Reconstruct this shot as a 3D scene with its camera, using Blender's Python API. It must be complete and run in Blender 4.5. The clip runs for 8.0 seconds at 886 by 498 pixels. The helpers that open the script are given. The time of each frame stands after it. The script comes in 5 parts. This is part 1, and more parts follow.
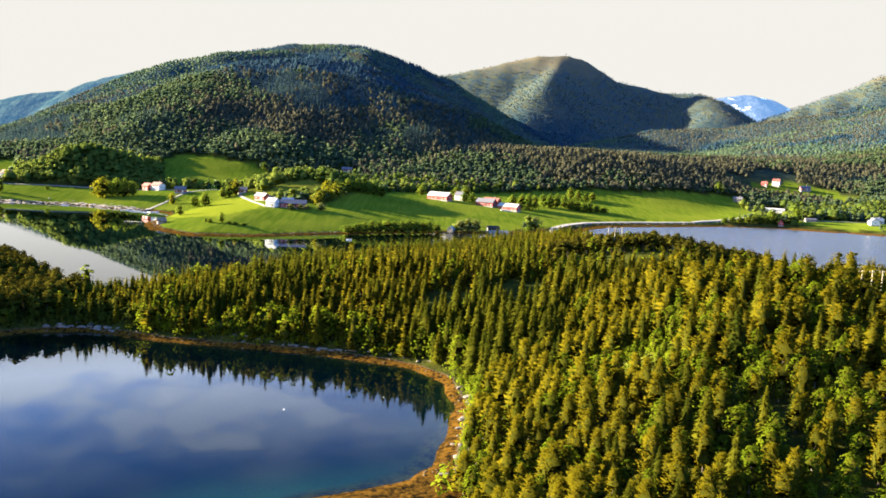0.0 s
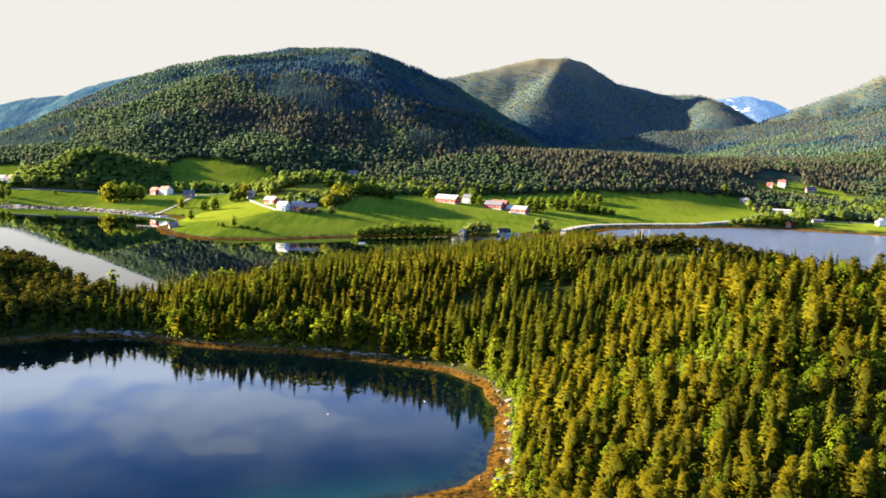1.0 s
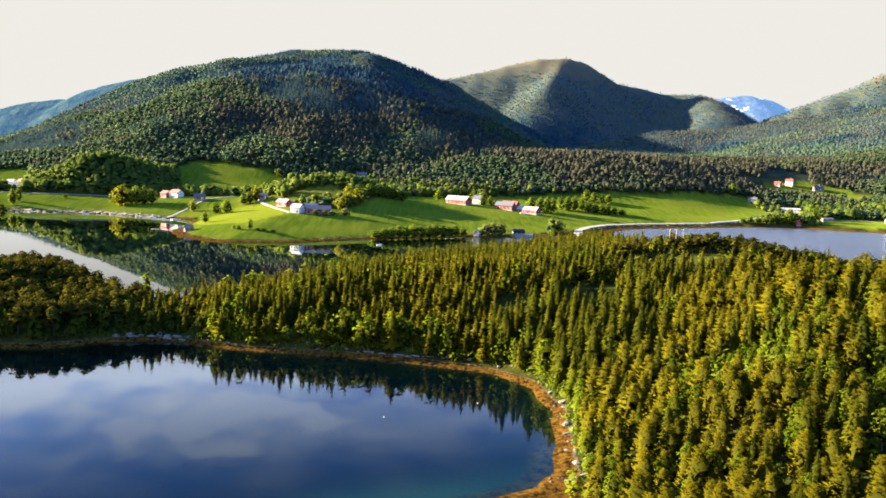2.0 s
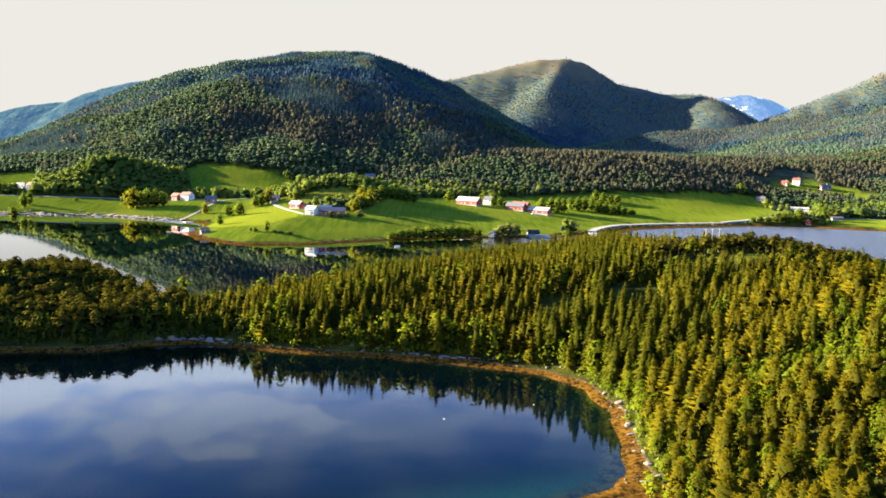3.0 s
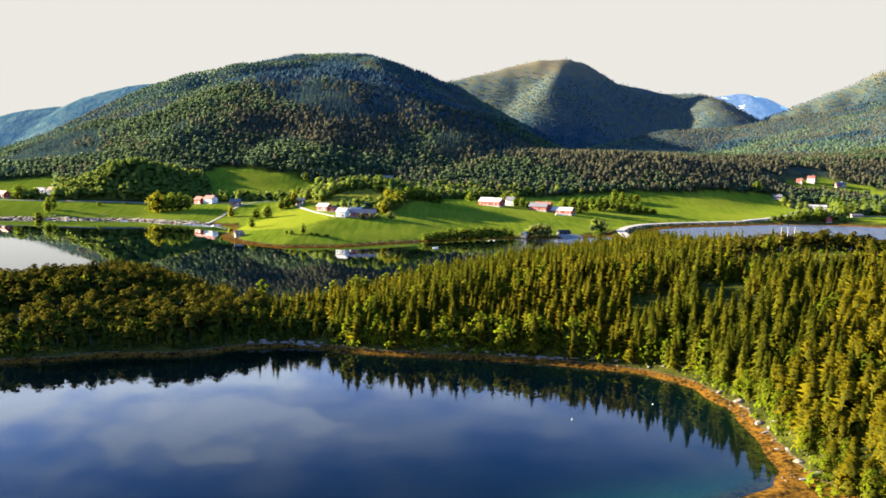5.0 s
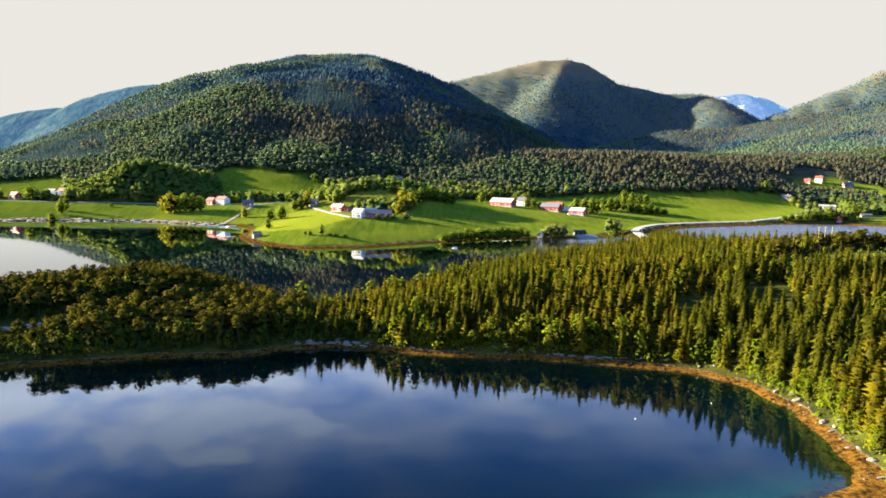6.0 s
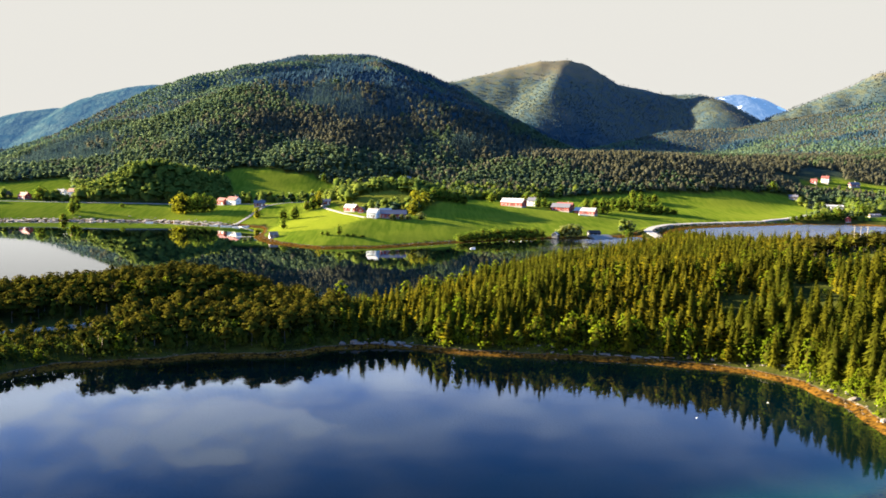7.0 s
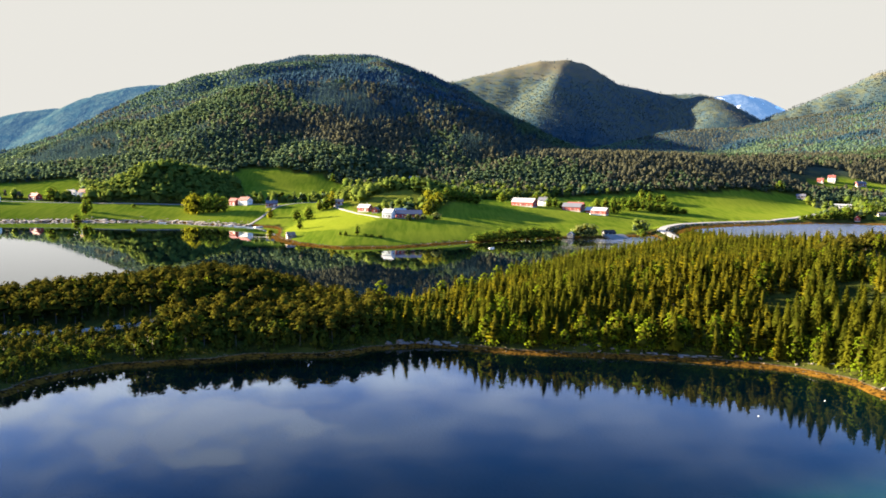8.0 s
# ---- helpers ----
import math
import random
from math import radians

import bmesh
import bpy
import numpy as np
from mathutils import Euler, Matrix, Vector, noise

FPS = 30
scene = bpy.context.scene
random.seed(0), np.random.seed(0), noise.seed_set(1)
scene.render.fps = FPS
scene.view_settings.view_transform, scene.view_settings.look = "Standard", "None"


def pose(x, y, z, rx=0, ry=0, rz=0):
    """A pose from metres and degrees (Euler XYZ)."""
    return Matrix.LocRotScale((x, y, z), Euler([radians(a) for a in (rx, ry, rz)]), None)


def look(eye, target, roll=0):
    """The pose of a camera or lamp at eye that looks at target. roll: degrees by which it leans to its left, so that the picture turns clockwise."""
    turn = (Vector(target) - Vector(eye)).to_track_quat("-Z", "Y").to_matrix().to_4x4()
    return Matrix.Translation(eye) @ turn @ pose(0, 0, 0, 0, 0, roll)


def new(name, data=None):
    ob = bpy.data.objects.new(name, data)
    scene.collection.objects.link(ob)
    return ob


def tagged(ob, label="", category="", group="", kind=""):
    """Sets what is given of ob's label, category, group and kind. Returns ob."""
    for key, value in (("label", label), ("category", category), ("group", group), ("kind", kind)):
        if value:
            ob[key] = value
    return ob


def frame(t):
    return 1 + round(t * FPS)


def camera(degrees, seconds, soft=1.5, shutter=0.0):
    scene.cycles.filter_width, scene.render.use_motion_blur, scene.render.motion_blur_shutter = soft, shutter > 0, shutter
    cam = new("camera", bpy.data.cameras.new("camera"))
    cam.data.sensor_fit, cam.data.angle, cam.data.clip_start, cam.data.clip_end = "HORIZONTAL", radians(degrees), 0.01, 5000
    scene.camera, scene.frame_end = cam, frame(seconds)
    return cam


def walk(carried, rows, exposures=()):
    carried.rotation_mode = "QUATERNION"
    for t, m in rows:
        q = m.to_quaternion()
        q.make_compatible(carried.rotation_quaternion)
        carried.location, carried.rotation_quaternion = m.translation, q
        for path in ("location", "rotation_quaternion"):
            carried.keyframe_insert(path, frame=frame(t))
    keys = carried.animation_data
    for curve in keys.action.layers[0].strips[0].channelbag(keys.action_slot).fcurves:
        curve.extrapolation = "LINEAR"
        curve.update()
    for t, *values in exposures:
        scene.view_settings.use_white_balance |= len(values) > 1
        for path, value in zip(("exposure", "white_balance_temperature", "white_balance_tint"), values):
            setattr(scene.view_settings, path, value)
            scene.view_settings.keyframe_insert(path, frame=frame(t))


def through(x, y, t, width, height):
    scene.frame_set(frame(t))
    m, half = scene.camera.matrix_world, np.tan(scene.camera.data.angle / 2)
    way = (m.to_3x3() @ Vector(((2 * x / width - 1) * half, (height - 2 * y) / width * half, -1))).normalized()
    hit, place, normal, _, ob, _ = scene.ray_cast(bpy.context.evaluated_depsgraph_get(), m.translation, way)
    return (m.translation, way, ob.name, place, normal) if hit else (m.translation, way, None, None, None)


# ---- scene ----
cam = camera(60.0, 8.0, soft=1.75)
PATH = [
    (0, (-0.069, 0.037, 57.633), (-0.045, 2.022, 57.396), 2.6),
    (0.5, (-4.703, 0.431, 57.5), (-4.677, 2.417, 57.266), 2.5),
    (1, (-10.128, 0.82, 57.258), (-10.1, 2.806, 57.028), 2.3),
    (1.5, (-16.363, 1.181, 57.0), (-16.333, 3.168, 56.772), 2.1),
    (3, (-36.5, 1.967, 56.455), (-36.461, 3.954, 56.231), 1.6),
    (3.5, (-43.892, 2.238, 56.297), (-43.849, 4.225, 56.074), 1.5),
    (4, (-51.095, 2.448, 56.088), (-51.048, 4.435, 55.865), 1.4),
    (4.5, (-58.343, 2.591, 55.905), (-58.293, 4.578, 55.683), 1.2),
    (6, (-80.408, 2.611, 55.428), (-80.347, 4.598, 55.209), 1.0),
    (6.5, (-87.698, 2.719, 55.298), (-87.632, 4.706, 55.079), 1.0),
    (7, (-95.032, 2.713, 55.144), (-94.961, 4.7, 54.926), 1.0),
    (7.5, (-102.571, 2.698, 55.074), (-102.495, 4.685, 54.856), 1.0),
    (8, (-109.876, 2.617, 54.943), (-109.796, 4.603, 54.725), 0.9),
]
walk(cam, [(t, look(eye, target, roll)) for t, eye, target, roll in PATH], exposures=[(0, 3.74), (1.5, 3.69), (4, 3.64), (8, 3.6)])

# ---------------------------------------------------------------- light
SUN_LEFT, SUN_HIGH = 72.0, 15.5          # degrees left of +y, degrees above the horizon
a, e = radians(SUN_LEFT), radians(SUN_HIGH)
TO_SUN = Vector((-math.sin(a) * math.cos(e), math.cos(a) * math.cos(e), math.sin(e)))
sun = new("sun", bpy.data.lights.new("sun", "SUN"))
sun.data.energy, sun.data.angle, sun.data.color = 5.0, radians(0.6), (1.0, 0.84, 0.56)
sun.matrix_world = look(TO_SUN * 100, (0, 0, 0))

world = bpy.data.worlds.new("world")
scene.world = world
world.use_nodes = True


class Graph:
    """Short hand for building node trees."""

    def __init__(self, tree):
        self.tree = tree
        tree.nodes.clear()

    def __call__(self, kind, values=None, **settings):
        node = self.tree.nodes.new(kind)
        for key, value in settings.items():
            setattr(node, key, value)
        for key, value in (values or {}).items():
            if isinstance(value, bpy.types.NodeSocket):
                self.tree.links.new(value, node.inputs[key])
            else:
                node.inputs[key].default_value = value
        return node

    def math(self, operation, a, b=0.0, c=0.0, clamp=False):
        return self("ShaderNodeMath", {0: a, 1: b, 2: c}, operation=operation, use_clamp=clamp).outputs[0]

    def ramp(self, value, low, high, a=0.0, b=1.0):
        return self("ShaderNodeMapRange", {0: value, 1: low, 2: high, 3: a, 4: b}, interpolation_type="SMOOTHSTEP").outputs[0]

    def mix(self, fac, a, b, blend="MIX"):
        node = self("ShaderNodeMix", data_type="RGBA", blend_type=blend)
        for socket, value in ((node.inputs[0], fac), (node.inputs[6], a), (node.inputs[7], b)):
            if isinstance(value, bpy.types.NodeSocket):
                self.tree.links.new(value, socket)
            else:
                socket.default_value = value if not isinstance(value, tuple) or len(value) == 4 else (*value, 1.0)
        return node.outputs[2]

    def noise(self, vector, scale, detail=3.0, rough=0.55):
        return self("ShaderNodeTexNoise", {"Vector": vector, "Scale": scale, "Detail": detail, "Roughness": rough}).outputs[0]


g = Graph(world.node_tree)
ray_dir = g("ShaderNodeTexCoord").outputs["Generated"]
xyz = g("ShaderNodeSeparateXYZ", {0: ray_dir})
high = g.math("MAXIMUM", xyz.outputs[2], 0.0)
sky = g("ShaderNodeTexSky", sky_type="NISHITA", sun_disc=False, sun_elevation=e, sun_rotation=-a, air_density=1.0, dust_density=0.6, ozone_density=2.5)
deep = g.mix(1.0, sky.outputs[0], (0.0018, 0.0185, 0.0460), "MULTIPLY")
# a bank of pale cloud over the haze, blue with thin streaks above it
side = g.math("DIVIDE", xyz.outputs[0], g.math("ADD", g.math("ABSOLUTE", xyz.outputs[1]), 0.15))
bank_at = g("ShaderNodeCombineXYZ", {0: g.math("MULTIPLY", side, 3.2), 1: g.math("MULTIPLY", high, 8.0), 2: 0.7}).outputs[0]
puff, wisp = g.noise(bank_at, 1.3, 4.0, 0.5), g.noise(bank_at, 3.4, 6.0, 0.55)
soft_high = g.math("ADD", high, g.math("MULTIPLY", g.math("SUBTRACT", 0.5, puff), 0.22))
bank = g.math("MULTIPLY", g.ramp(soft_high, 0.25, 0.40, 1.0, 0.20), g.ramp(side, -0.3, 0.4, 1.0, 0.34))
bank = g.math("MULTIPLY", bank, g.ramp(wisp, 0.3, 0.7, 0.55, 1.3))
# one heaped cloud at the rim of the bank
across = g.math("POWER", g.math("DIVIDE", g.math("ADD", side, 0.23), 0.15), 2.0)
over = g.math("POWER", g.math("DIVIDE", g.math("SUBTRACT", high, 0.325), 0.034), 2.0)
heap = g.ramp(g.math("ADD", g.math("ADD", across, over), g.math("MULTIPLY", wisp, 7.0)), 3.5, 4.6, 0.55, 0.0)
heap = g.math("MULTIPLY", heap, g.math("GREATER_THAN", xyz.outputs[1], 0.0))
cloud = g.math("MAXIMUM", bank, g.math("ADD", g.math("MULTIPLY", bank, 0.6), heap))
zenith = g.mix(g.ramp(high, 0.45, 0.78), deep, (0.005, 0.046, 0.140))
away = g("ShaderNodeVectorMath", {0: ray_dir, 1: (TO_SUN.x, TO_SUN.y, 0.0)}, operation="DOT_PRODUCT").outputs["Value"]
glow_side = g.ramp(away, -0.95, -0.35)
cloud = g.math("MULTIPLY", cloud, g.math("ADD", g.math("MULTIPLY", glow_side, 0.75), 0.25))
lofty = g.mix(cloud, zenith, (0.188, 0.220, 0.276))
haze = g.ramp(high, 0.215, 0.275, 1.0, 0.0)
low_sky = g.mix(glow_side, (0.014, 0.034, 0.075), (0.0675, 0.0660, 0.0615))
veil = g.mix(haze, lofty, low_sky)
back = g("ShaderNodeBackground", {"Color": veil, "Strength": 1.0})
g("ShaderNodeOutputWorld", {0: back.outputs[0]})


# ---------------------------------------------------------------- materials
def material(name):
    m = bpy.data.materials.new(name)
    m.use_nodes = True
    return m, Graph(m.node_tree)


def plain(name, colour, rough=0.7, metal=0.0, vary=0.25, scale=1.5, bump=0.15):
    """A worn surface: two scales of blotches and a little relief."""
    m, n = material(name)
    where = n("ShaderNodeNewGeometry").outputs["Position"]
    coarse, fine = n.noise(where, scale * 0.25, 3.0), n.noise(where, scale * 4.0, 4.0)
    value = n.math("ADD", n.math("MULTIPLY", coarse, vary), n.math("MULTIPLY", fine, vary))
    tone = n.math("ADD", value, 1.0 - vary)
    grey = n("ShaderNodeCombineColor", {0: tone, 1: tone, 2: tone}).outputs[0]
    paint = n.mix(1.0, colour, grey, "MULTIPLY")
    relief = n("ShaderNodeBump", {"Strength": bump, "Distance": 0.05, "Height": fine}).outputs[0]
    shader = n("ShaderNodeBsdfPrincipled", {"Base Color": paint, "Roughness": rough, "Metallic": metal, "Normal": relief})
    n("ShaderNodeOutputMaterial", {0: shader.outputs[0]})
    return m


def foliage(name, dark, light, tip, through=0.35):
    """Leaves or needles: a shade of its own for every tree and every spray, lit through from behind."""
    m, n = material(name)
    tint = n("ShaderNodeAttribute", attribute_name="tint").outputs["Fac"]
    own = n("ShaderNodeObjectInfo").outputs["Random"]
    spray = n("ShaderNodeNewGeometry").outputs["Random Per Island"]
    tree = n.math("FRACT", n.math("ADD", tint, n.math("MULTIPLY", own, n.math("LESS_THAN", tint, 0.0001))))
    shade = n.mix(tree, dark, light)
    shade = n.mix(n.math("MULTIPLY", n.math("POWER", spray, 2.0), 0.35), shade, tip)
    solid = n("ShaderNodeBsdfDiffuse", {"Color": shade})
    lit = n("ShaderNodeBsdfTranslucent", {"Color": n.mix(0.5, shade, tip)})
    shader = n("ShaderNodeMixShader", {0: through, 1: solid.outputs[0], 2: lit.outputs[0]})
    n("ShaderNodeOutputMaterial", {0: shader.outputs[0]})
    return m


SPRUCE = foliage("spruce_needles", (0.020, 0.030, 0.004), (0.070, 0.070, 0.005), (0.086, 0.082, 0.006), 0.42)
PINE = foliage("pine_needles", (0.084, 0.074, 0.004), (0.118, 0.098, 0.005), (0.124, 0.102, 0.006), 0.5)
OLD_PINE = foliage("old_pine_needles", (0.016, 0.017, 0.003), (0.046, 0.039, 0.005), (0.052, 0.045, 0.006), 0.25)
BIRCH = foliage("birch_leaves", (0.050, 0.078, 0.004), (0.098, 0.124, 0.006), (0.116, 0.138, 0.008), 0.52)
# filler cores: the shade inside a crown put into one muted tone
CROWN_CORE = foliage("crown_core_tone", (0.030, 0.032, 0.004), (0.044, 0.043, 0.005), (0.044, 0.043, 0.005), 0.15)
# isthmus leaves, darkened to carry the shade on that shore
SHADED_LEAF = foliage("shaded_isthmus_leaves", (0.012, 0.024, 0.004), (0.038, 0.050, 0.007), (0.050, 0.062, 0.009), 0.3)
BARK = plain("bark", (0.05, 0.036, 0.026), 0.9, vary=0.4)
BIRCH_BARK = plain("birch_bark", (0.13, 0.12, 0.105), 0.85, vary=0.5)


def ground_material():
    m, n = material("ground")
    where = n("ShaderNodeNewGeometry").outputs["Position"]
    z = n("ShaderNodeSeparateXYZ", {0: where}).outputs[2]
    meadow = n("ShaderNodeAttribute", attribute_name="meadow").outputs["Fac"]
    hay = n("ShaderNodeAttribute", attribute_name="hay").outputs["Fac"]
    far_haze = n("ShaderNodeAttribute", attribute_name="far_haze").outputs["Fac"]
    near, mid, far = n.noise(where, 1.2, 4.0), n.noise(where, 0.12, 4.0), n.noise(where, 0.018, 4.0)
    floor_ = n.mix(n.ramp(mid, 0.35, 0.65), (0.010, 0.014, 0.004), (0.034, 0.038, 0.008))
    floor_ = n.mix(n.ramp(near, 0.45, 0.75, 0.0, 0.4), floor_, (0.040, 0.032, 0.008))
    stripe = n("ShaderNodeMapping", {0: where, 2: (0, 0, 0.6), 3: (0.35, 0.03, 0.2)}).outputs[0]
    grass = n.mix(n.ramp(n.noise(stripe, 1.0, 3.0), 0.35, 0.65), (0.047, 0.076, 0.006), (0.083, 0.108, 0.010))
    grass = n.mix(n.ramp(far, 0.4, 0.65, 0.0, 0.6), grass, (0.098, 0.115, 0.012))
    grass = n.mix(n.math("MULTIPLY", hay, 0.55), grass, (0.17, 0.19, 0.014))
    grass = n.mix(n.ramp(near, 0.5, 0.8, 0.0, 0.3), grass, (0.04, 0.075, 0.008))
    land = n.mix(meadow, floor_, grass)
    # moor and heath carry aerial haze as bluish colour, coming in with distance
    hazed_moor = n.mix(n.ramp(far, 0.35, 0.65), (0.014, 0.036, 0.052), (0.036, 0.054, 0.058))
    hazed_heath = n.mix(n.ramp(n.noise(where, 0.05, 5.0), 0.35, 0.65), (0.032, 0.054, 0.068), (0.060, 0.068, 0.046))
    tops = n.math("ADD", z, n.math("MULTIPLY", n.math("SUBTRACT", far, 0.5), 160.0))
    hazed_heath = n.mix(n.ramp(tops, 330.0, 430.0, 0.0, 0.85), hazed_heath, (0.098, 0.084, 0.056))
    hazed_moor = n.mix(n.ramp(n("ShaderNodeSeparateXYZ", {0: where}).outputs[1], 2330.0, 2460.0), hazed_moor, hazed_heath)
    land = n.mix(far_haze, land, hazed_moor)
    scrub = n("ShaderNodeAttribute", attribute_name="scrub").outputs["Fac"]
    land = n.mix(scrub, land, n.mix(n.ramp(near, 0.4, 0.7), (0.085, 0.095, 0.010), (0.055, 0.056, 0.016)))
    wob = n.math("ADD", z, n.math("MULTIPLY", n.math("SUBTRACT", mid, 0.5), 0.8))
    weed = n.mix(n.ramp(n.math("ADD", n.math("MULTIPLY", near, 0.6), n.math("MULTIPLY", n.noise(where, 0.35, 3.0), 0.4)), 0.38, 0.6), (0.008, 0.006, 0.003), (0.088, 0.044, 0.007))
    stone = n.mix(n.ramp(near, 0.4, 0.65), (0.040, 0.031, 0.020), (0.100, 0.078, 0.055))
    beach = n.mix(n.ramp(wob, 0.85, 1.0), weed, stone)
    land = n.mix(n.ramp(wob, 0.95, 1.1), beach, land)
    # the water's dimming with depth is painted into the bed colour
    depth_shade = n.mix(n.ramp(z, -4.5, -0.8), (0.001, 0.005, 0.008), n.mix(n.ramp(n("ShaderNodeSeparateXYZ", {0: where}).outputs[1], 120.0, 150.0), n.mix(n.ramp(near, 0.4, 0.7), (0.020, 0.060, 0.054), (0.040, 0.072, 0.050)), (0.006, 0.008, 0.004)))
    land = n.mix(n.ramp(z, -0.9, -0.2), depth_shade, land)
    relief = n("ShaderNodeBump", {"Strength": 0.6, "Distance": 0.35, "Height": near}).outputs[0]
    shader = n("ShaderNodeBsdfDiffuse", {"Color": land, "Roughness": 0.6, "Normal": relief})
    n("ShaderNodeOutputMaterial", {0: shader.outputs[0]})
    return m


def water_material():
    m, n = material("water")
    where = n("ShaderNodeNewGeometry").outputs["Position"]
    wind = n("ShaderNodeMapping", {0: where, 3: (0.05, 0.16, 0.1)}).outputs[0]
    calm = n.ramp(n.noise(n("ShaderNodeMapping", {0: where, 3: (0.006, 0.016, 0.01)}).outputs[0], 1.0, 3.0), 0.5, 0.7, 0.0016, 0.012)
    px_ = n("ShaderNodeSeparateXYZ", {0: where})
    breeze = n.math("MULTIPLY", n.math("MULTIPLY", n.ramp(px_.outputs[0], -60.0, 90.0), n.ramp(n.math("ADD", px_.outputs[0], n.math("MULTIPLY", n.noise(n("ShaderNodeMapping", {0: where, 3: (0.004, 0.03, 0.01)}).outputs[0], 1.0, 3.0), 300.0)), 100.0, 230.0)), n.ramp(px_.outputs[1], 380.0, 440.0))
    calm = n.math("ADD", calm, n.math("MULTIPLY", breeze, 0.9))
    waves = n("ShaderNodeBump", {"Strength": calm, "Distance": 0.30, "Height": n.noise(wind, 6.0, 3.0)}).outputs[0]
    edge = n("ShaderNodeLayerWeight", {"Blend": 0.5, "Normal": waves}).outputs["Facing"]
    gloss = n.math("ADD", n.math("MULTIPLY", n.math("POWER", edge, 7.5), 1.9), 0.005, clamp=True)
    gloss = n.math("MULTIPLY", gloss, n.math("SUBTRACT", 1.0, n.math("MULTIPLY", breeze, 0.42)))
    mirror = n("ShaderNodeBsdfGlossy", {"Color": (0.95, 0.97, 1.0, 1), "Roughness": n.math("ADD", n.math("MULTIPLY", breeze, 0.22), 0.02), "Normal": waves})
    clear = n("ShaderNodeBsdfTransparent", {"Color": (0.48, 0.80, 0.80, 1)})
    body = n("ShaderNodeBsdfDiffuse", {"Color": (0.0002, 0.0018, 0.0036, 1)})
    under = n("ShaderNodeMixShader", {0: 0.35, 1: clear.outputs[0], 2: body.outputs[0]})
    shader = n("ShaderNodeMixShader", {0: gloss, 1: under.outputs[0], 2: mirror.outputs[0]})
    n("ShaderNodeOutputMaterial", {0: shader.outputs[0]})
    return m


# ---------------------------------------------------------------- the lie of the land
PENINSULA = [(-204, 178), (-200, 189), (-188, 203), (-161, 212), (-130, 217), (-118, 225), (-104, 229), (-78, 221), (-52, 217), (-28, 213), (-5, 204), (4, 192), (6, 174), (4, 155), (1, 138), (-3, 132), (-10, 127.5), (-17, 123.5), (-28, 117), (-34, 100), (-30, 40), (-20, -60), (60, -200), (700, -300), (700, 60), (400, 190), (300, 240), (200, 310), (150, 390), (120, 470), (100, 560), (84, 560), (64, 508), (10, 446), (-51, 374), (-94, 306), (-122, 278), (-136, 286), (-161, 318), (-193, 356), (-213, 340), (-226, 314), (-240, 290), (-300, 275), (-500, 240), (-600, 100), (-500, 0), (-300, 100), (-225, 140)]
MAINLAND = [(-2500, 300), (-900, 560), (-620, 640), (-463, 676), (-399, 692), (-327, 694), (-277, 672), (-247, 668), (-224, 650), (-214, 612), (-212, 572), (-190, 524), (-157, 497), (-121, 506), (-82, 538), (-39, 567), (8, 589), (44, 597), (80, 616), (112, 674), (144, 738), (207, 770), (300, 795), (360, 798), (400, 776), (450, 757), (620, 720), (1000, 640), (3000, 300), (6000, 300), (6000, 7000), (-6000, 7000), (-6000, 300)]
CAUSEWAY = [(84, 520), (90, 575), (101, 645), (117, 682), (140, 716), (180, 744), (230, 768), (300, 806), (340, 838)]


def fold(x, y, line, closed=False):
    """Distance to a polyline, the share along the nearest leg, and that leg's number."""
    best, share, leg = np.full(x.shape, 1e9), np.zeros(x.shape), np.zeros(x.shape, int)
    ends = list(zip(line, line[1:] + line[:1])) if closed else list(zip(line, line[1:]))
    for k, (p, q) in enumerate(ends):
        dx, dy = q[0] - p[0], q[1] - p[1]
        s = np.clip(((x - p[0]) * dx + (y - p[1]) * dy) / (dx * dx + dy * dy), 0, 1)
        d = np.hypot(x - p[0] - s * dx, y - p[1] - s * dy)
        near = d < best
        best, share, leg = np.where(near, d, best), np.where(near, s, share), np.where(near, k, leg)
    return best, share, leg


def inside(x, y, line):
    odd = np.zeros(x.shape, bool)
    for p, q in zip(line, line[1:] + line[:1]):
        if p[1] != q[1]:
            odd ^= ((p[1] > y) != (q[1] > y)) & (x < (q[0] - p[0]) * (y - p[1]) / (q[1] - p[1]) + p[0])
    return odd


def shore(x, y, line):
    """Metres inland of a closed shoreline (minus: out on the water)."""
    d = fold(x, y, line, True)[0]
    return np.where(inside(x, y, line), d, -d)


def wave(x, y, size, seed=0, octaves=4):
    """Smooth value noise in -1..1 on arrays."""
    out, gain, total = np.zeros(x.shape), 1.0, 0.0
    for k in range(octaves):
        u, v = x / size + 17.3 * seed + 5.1 * k, y / size - 9.7 * seed + 3.3 * k
        iu, iv = np.floor(u), np.floor(v)
        fu, fv = u - iu, v - iv
        fu, fv = fu * fu * (3 - 2 * fu), fv * fv * (3 - 2 * fv)

        def node(i, j):
            s = np.sin(i * 127.1 + j * 311.7 + seed * 74.7) * 43758.5453
            return (s - np.floor(s)) * 2 - 1

        low = node(iu, iv) * (1 - fu) + node(iu + 1, iv) * fu
        top = node(iu, iv + 1) * (1 - fu) + node(iu + 1, iv + 1) * fu
        out += gain * (low * (1 - fv) + top * fv)
        total, gain, size = total + gain, gain * 0.5, size * 0.5
    return out / total


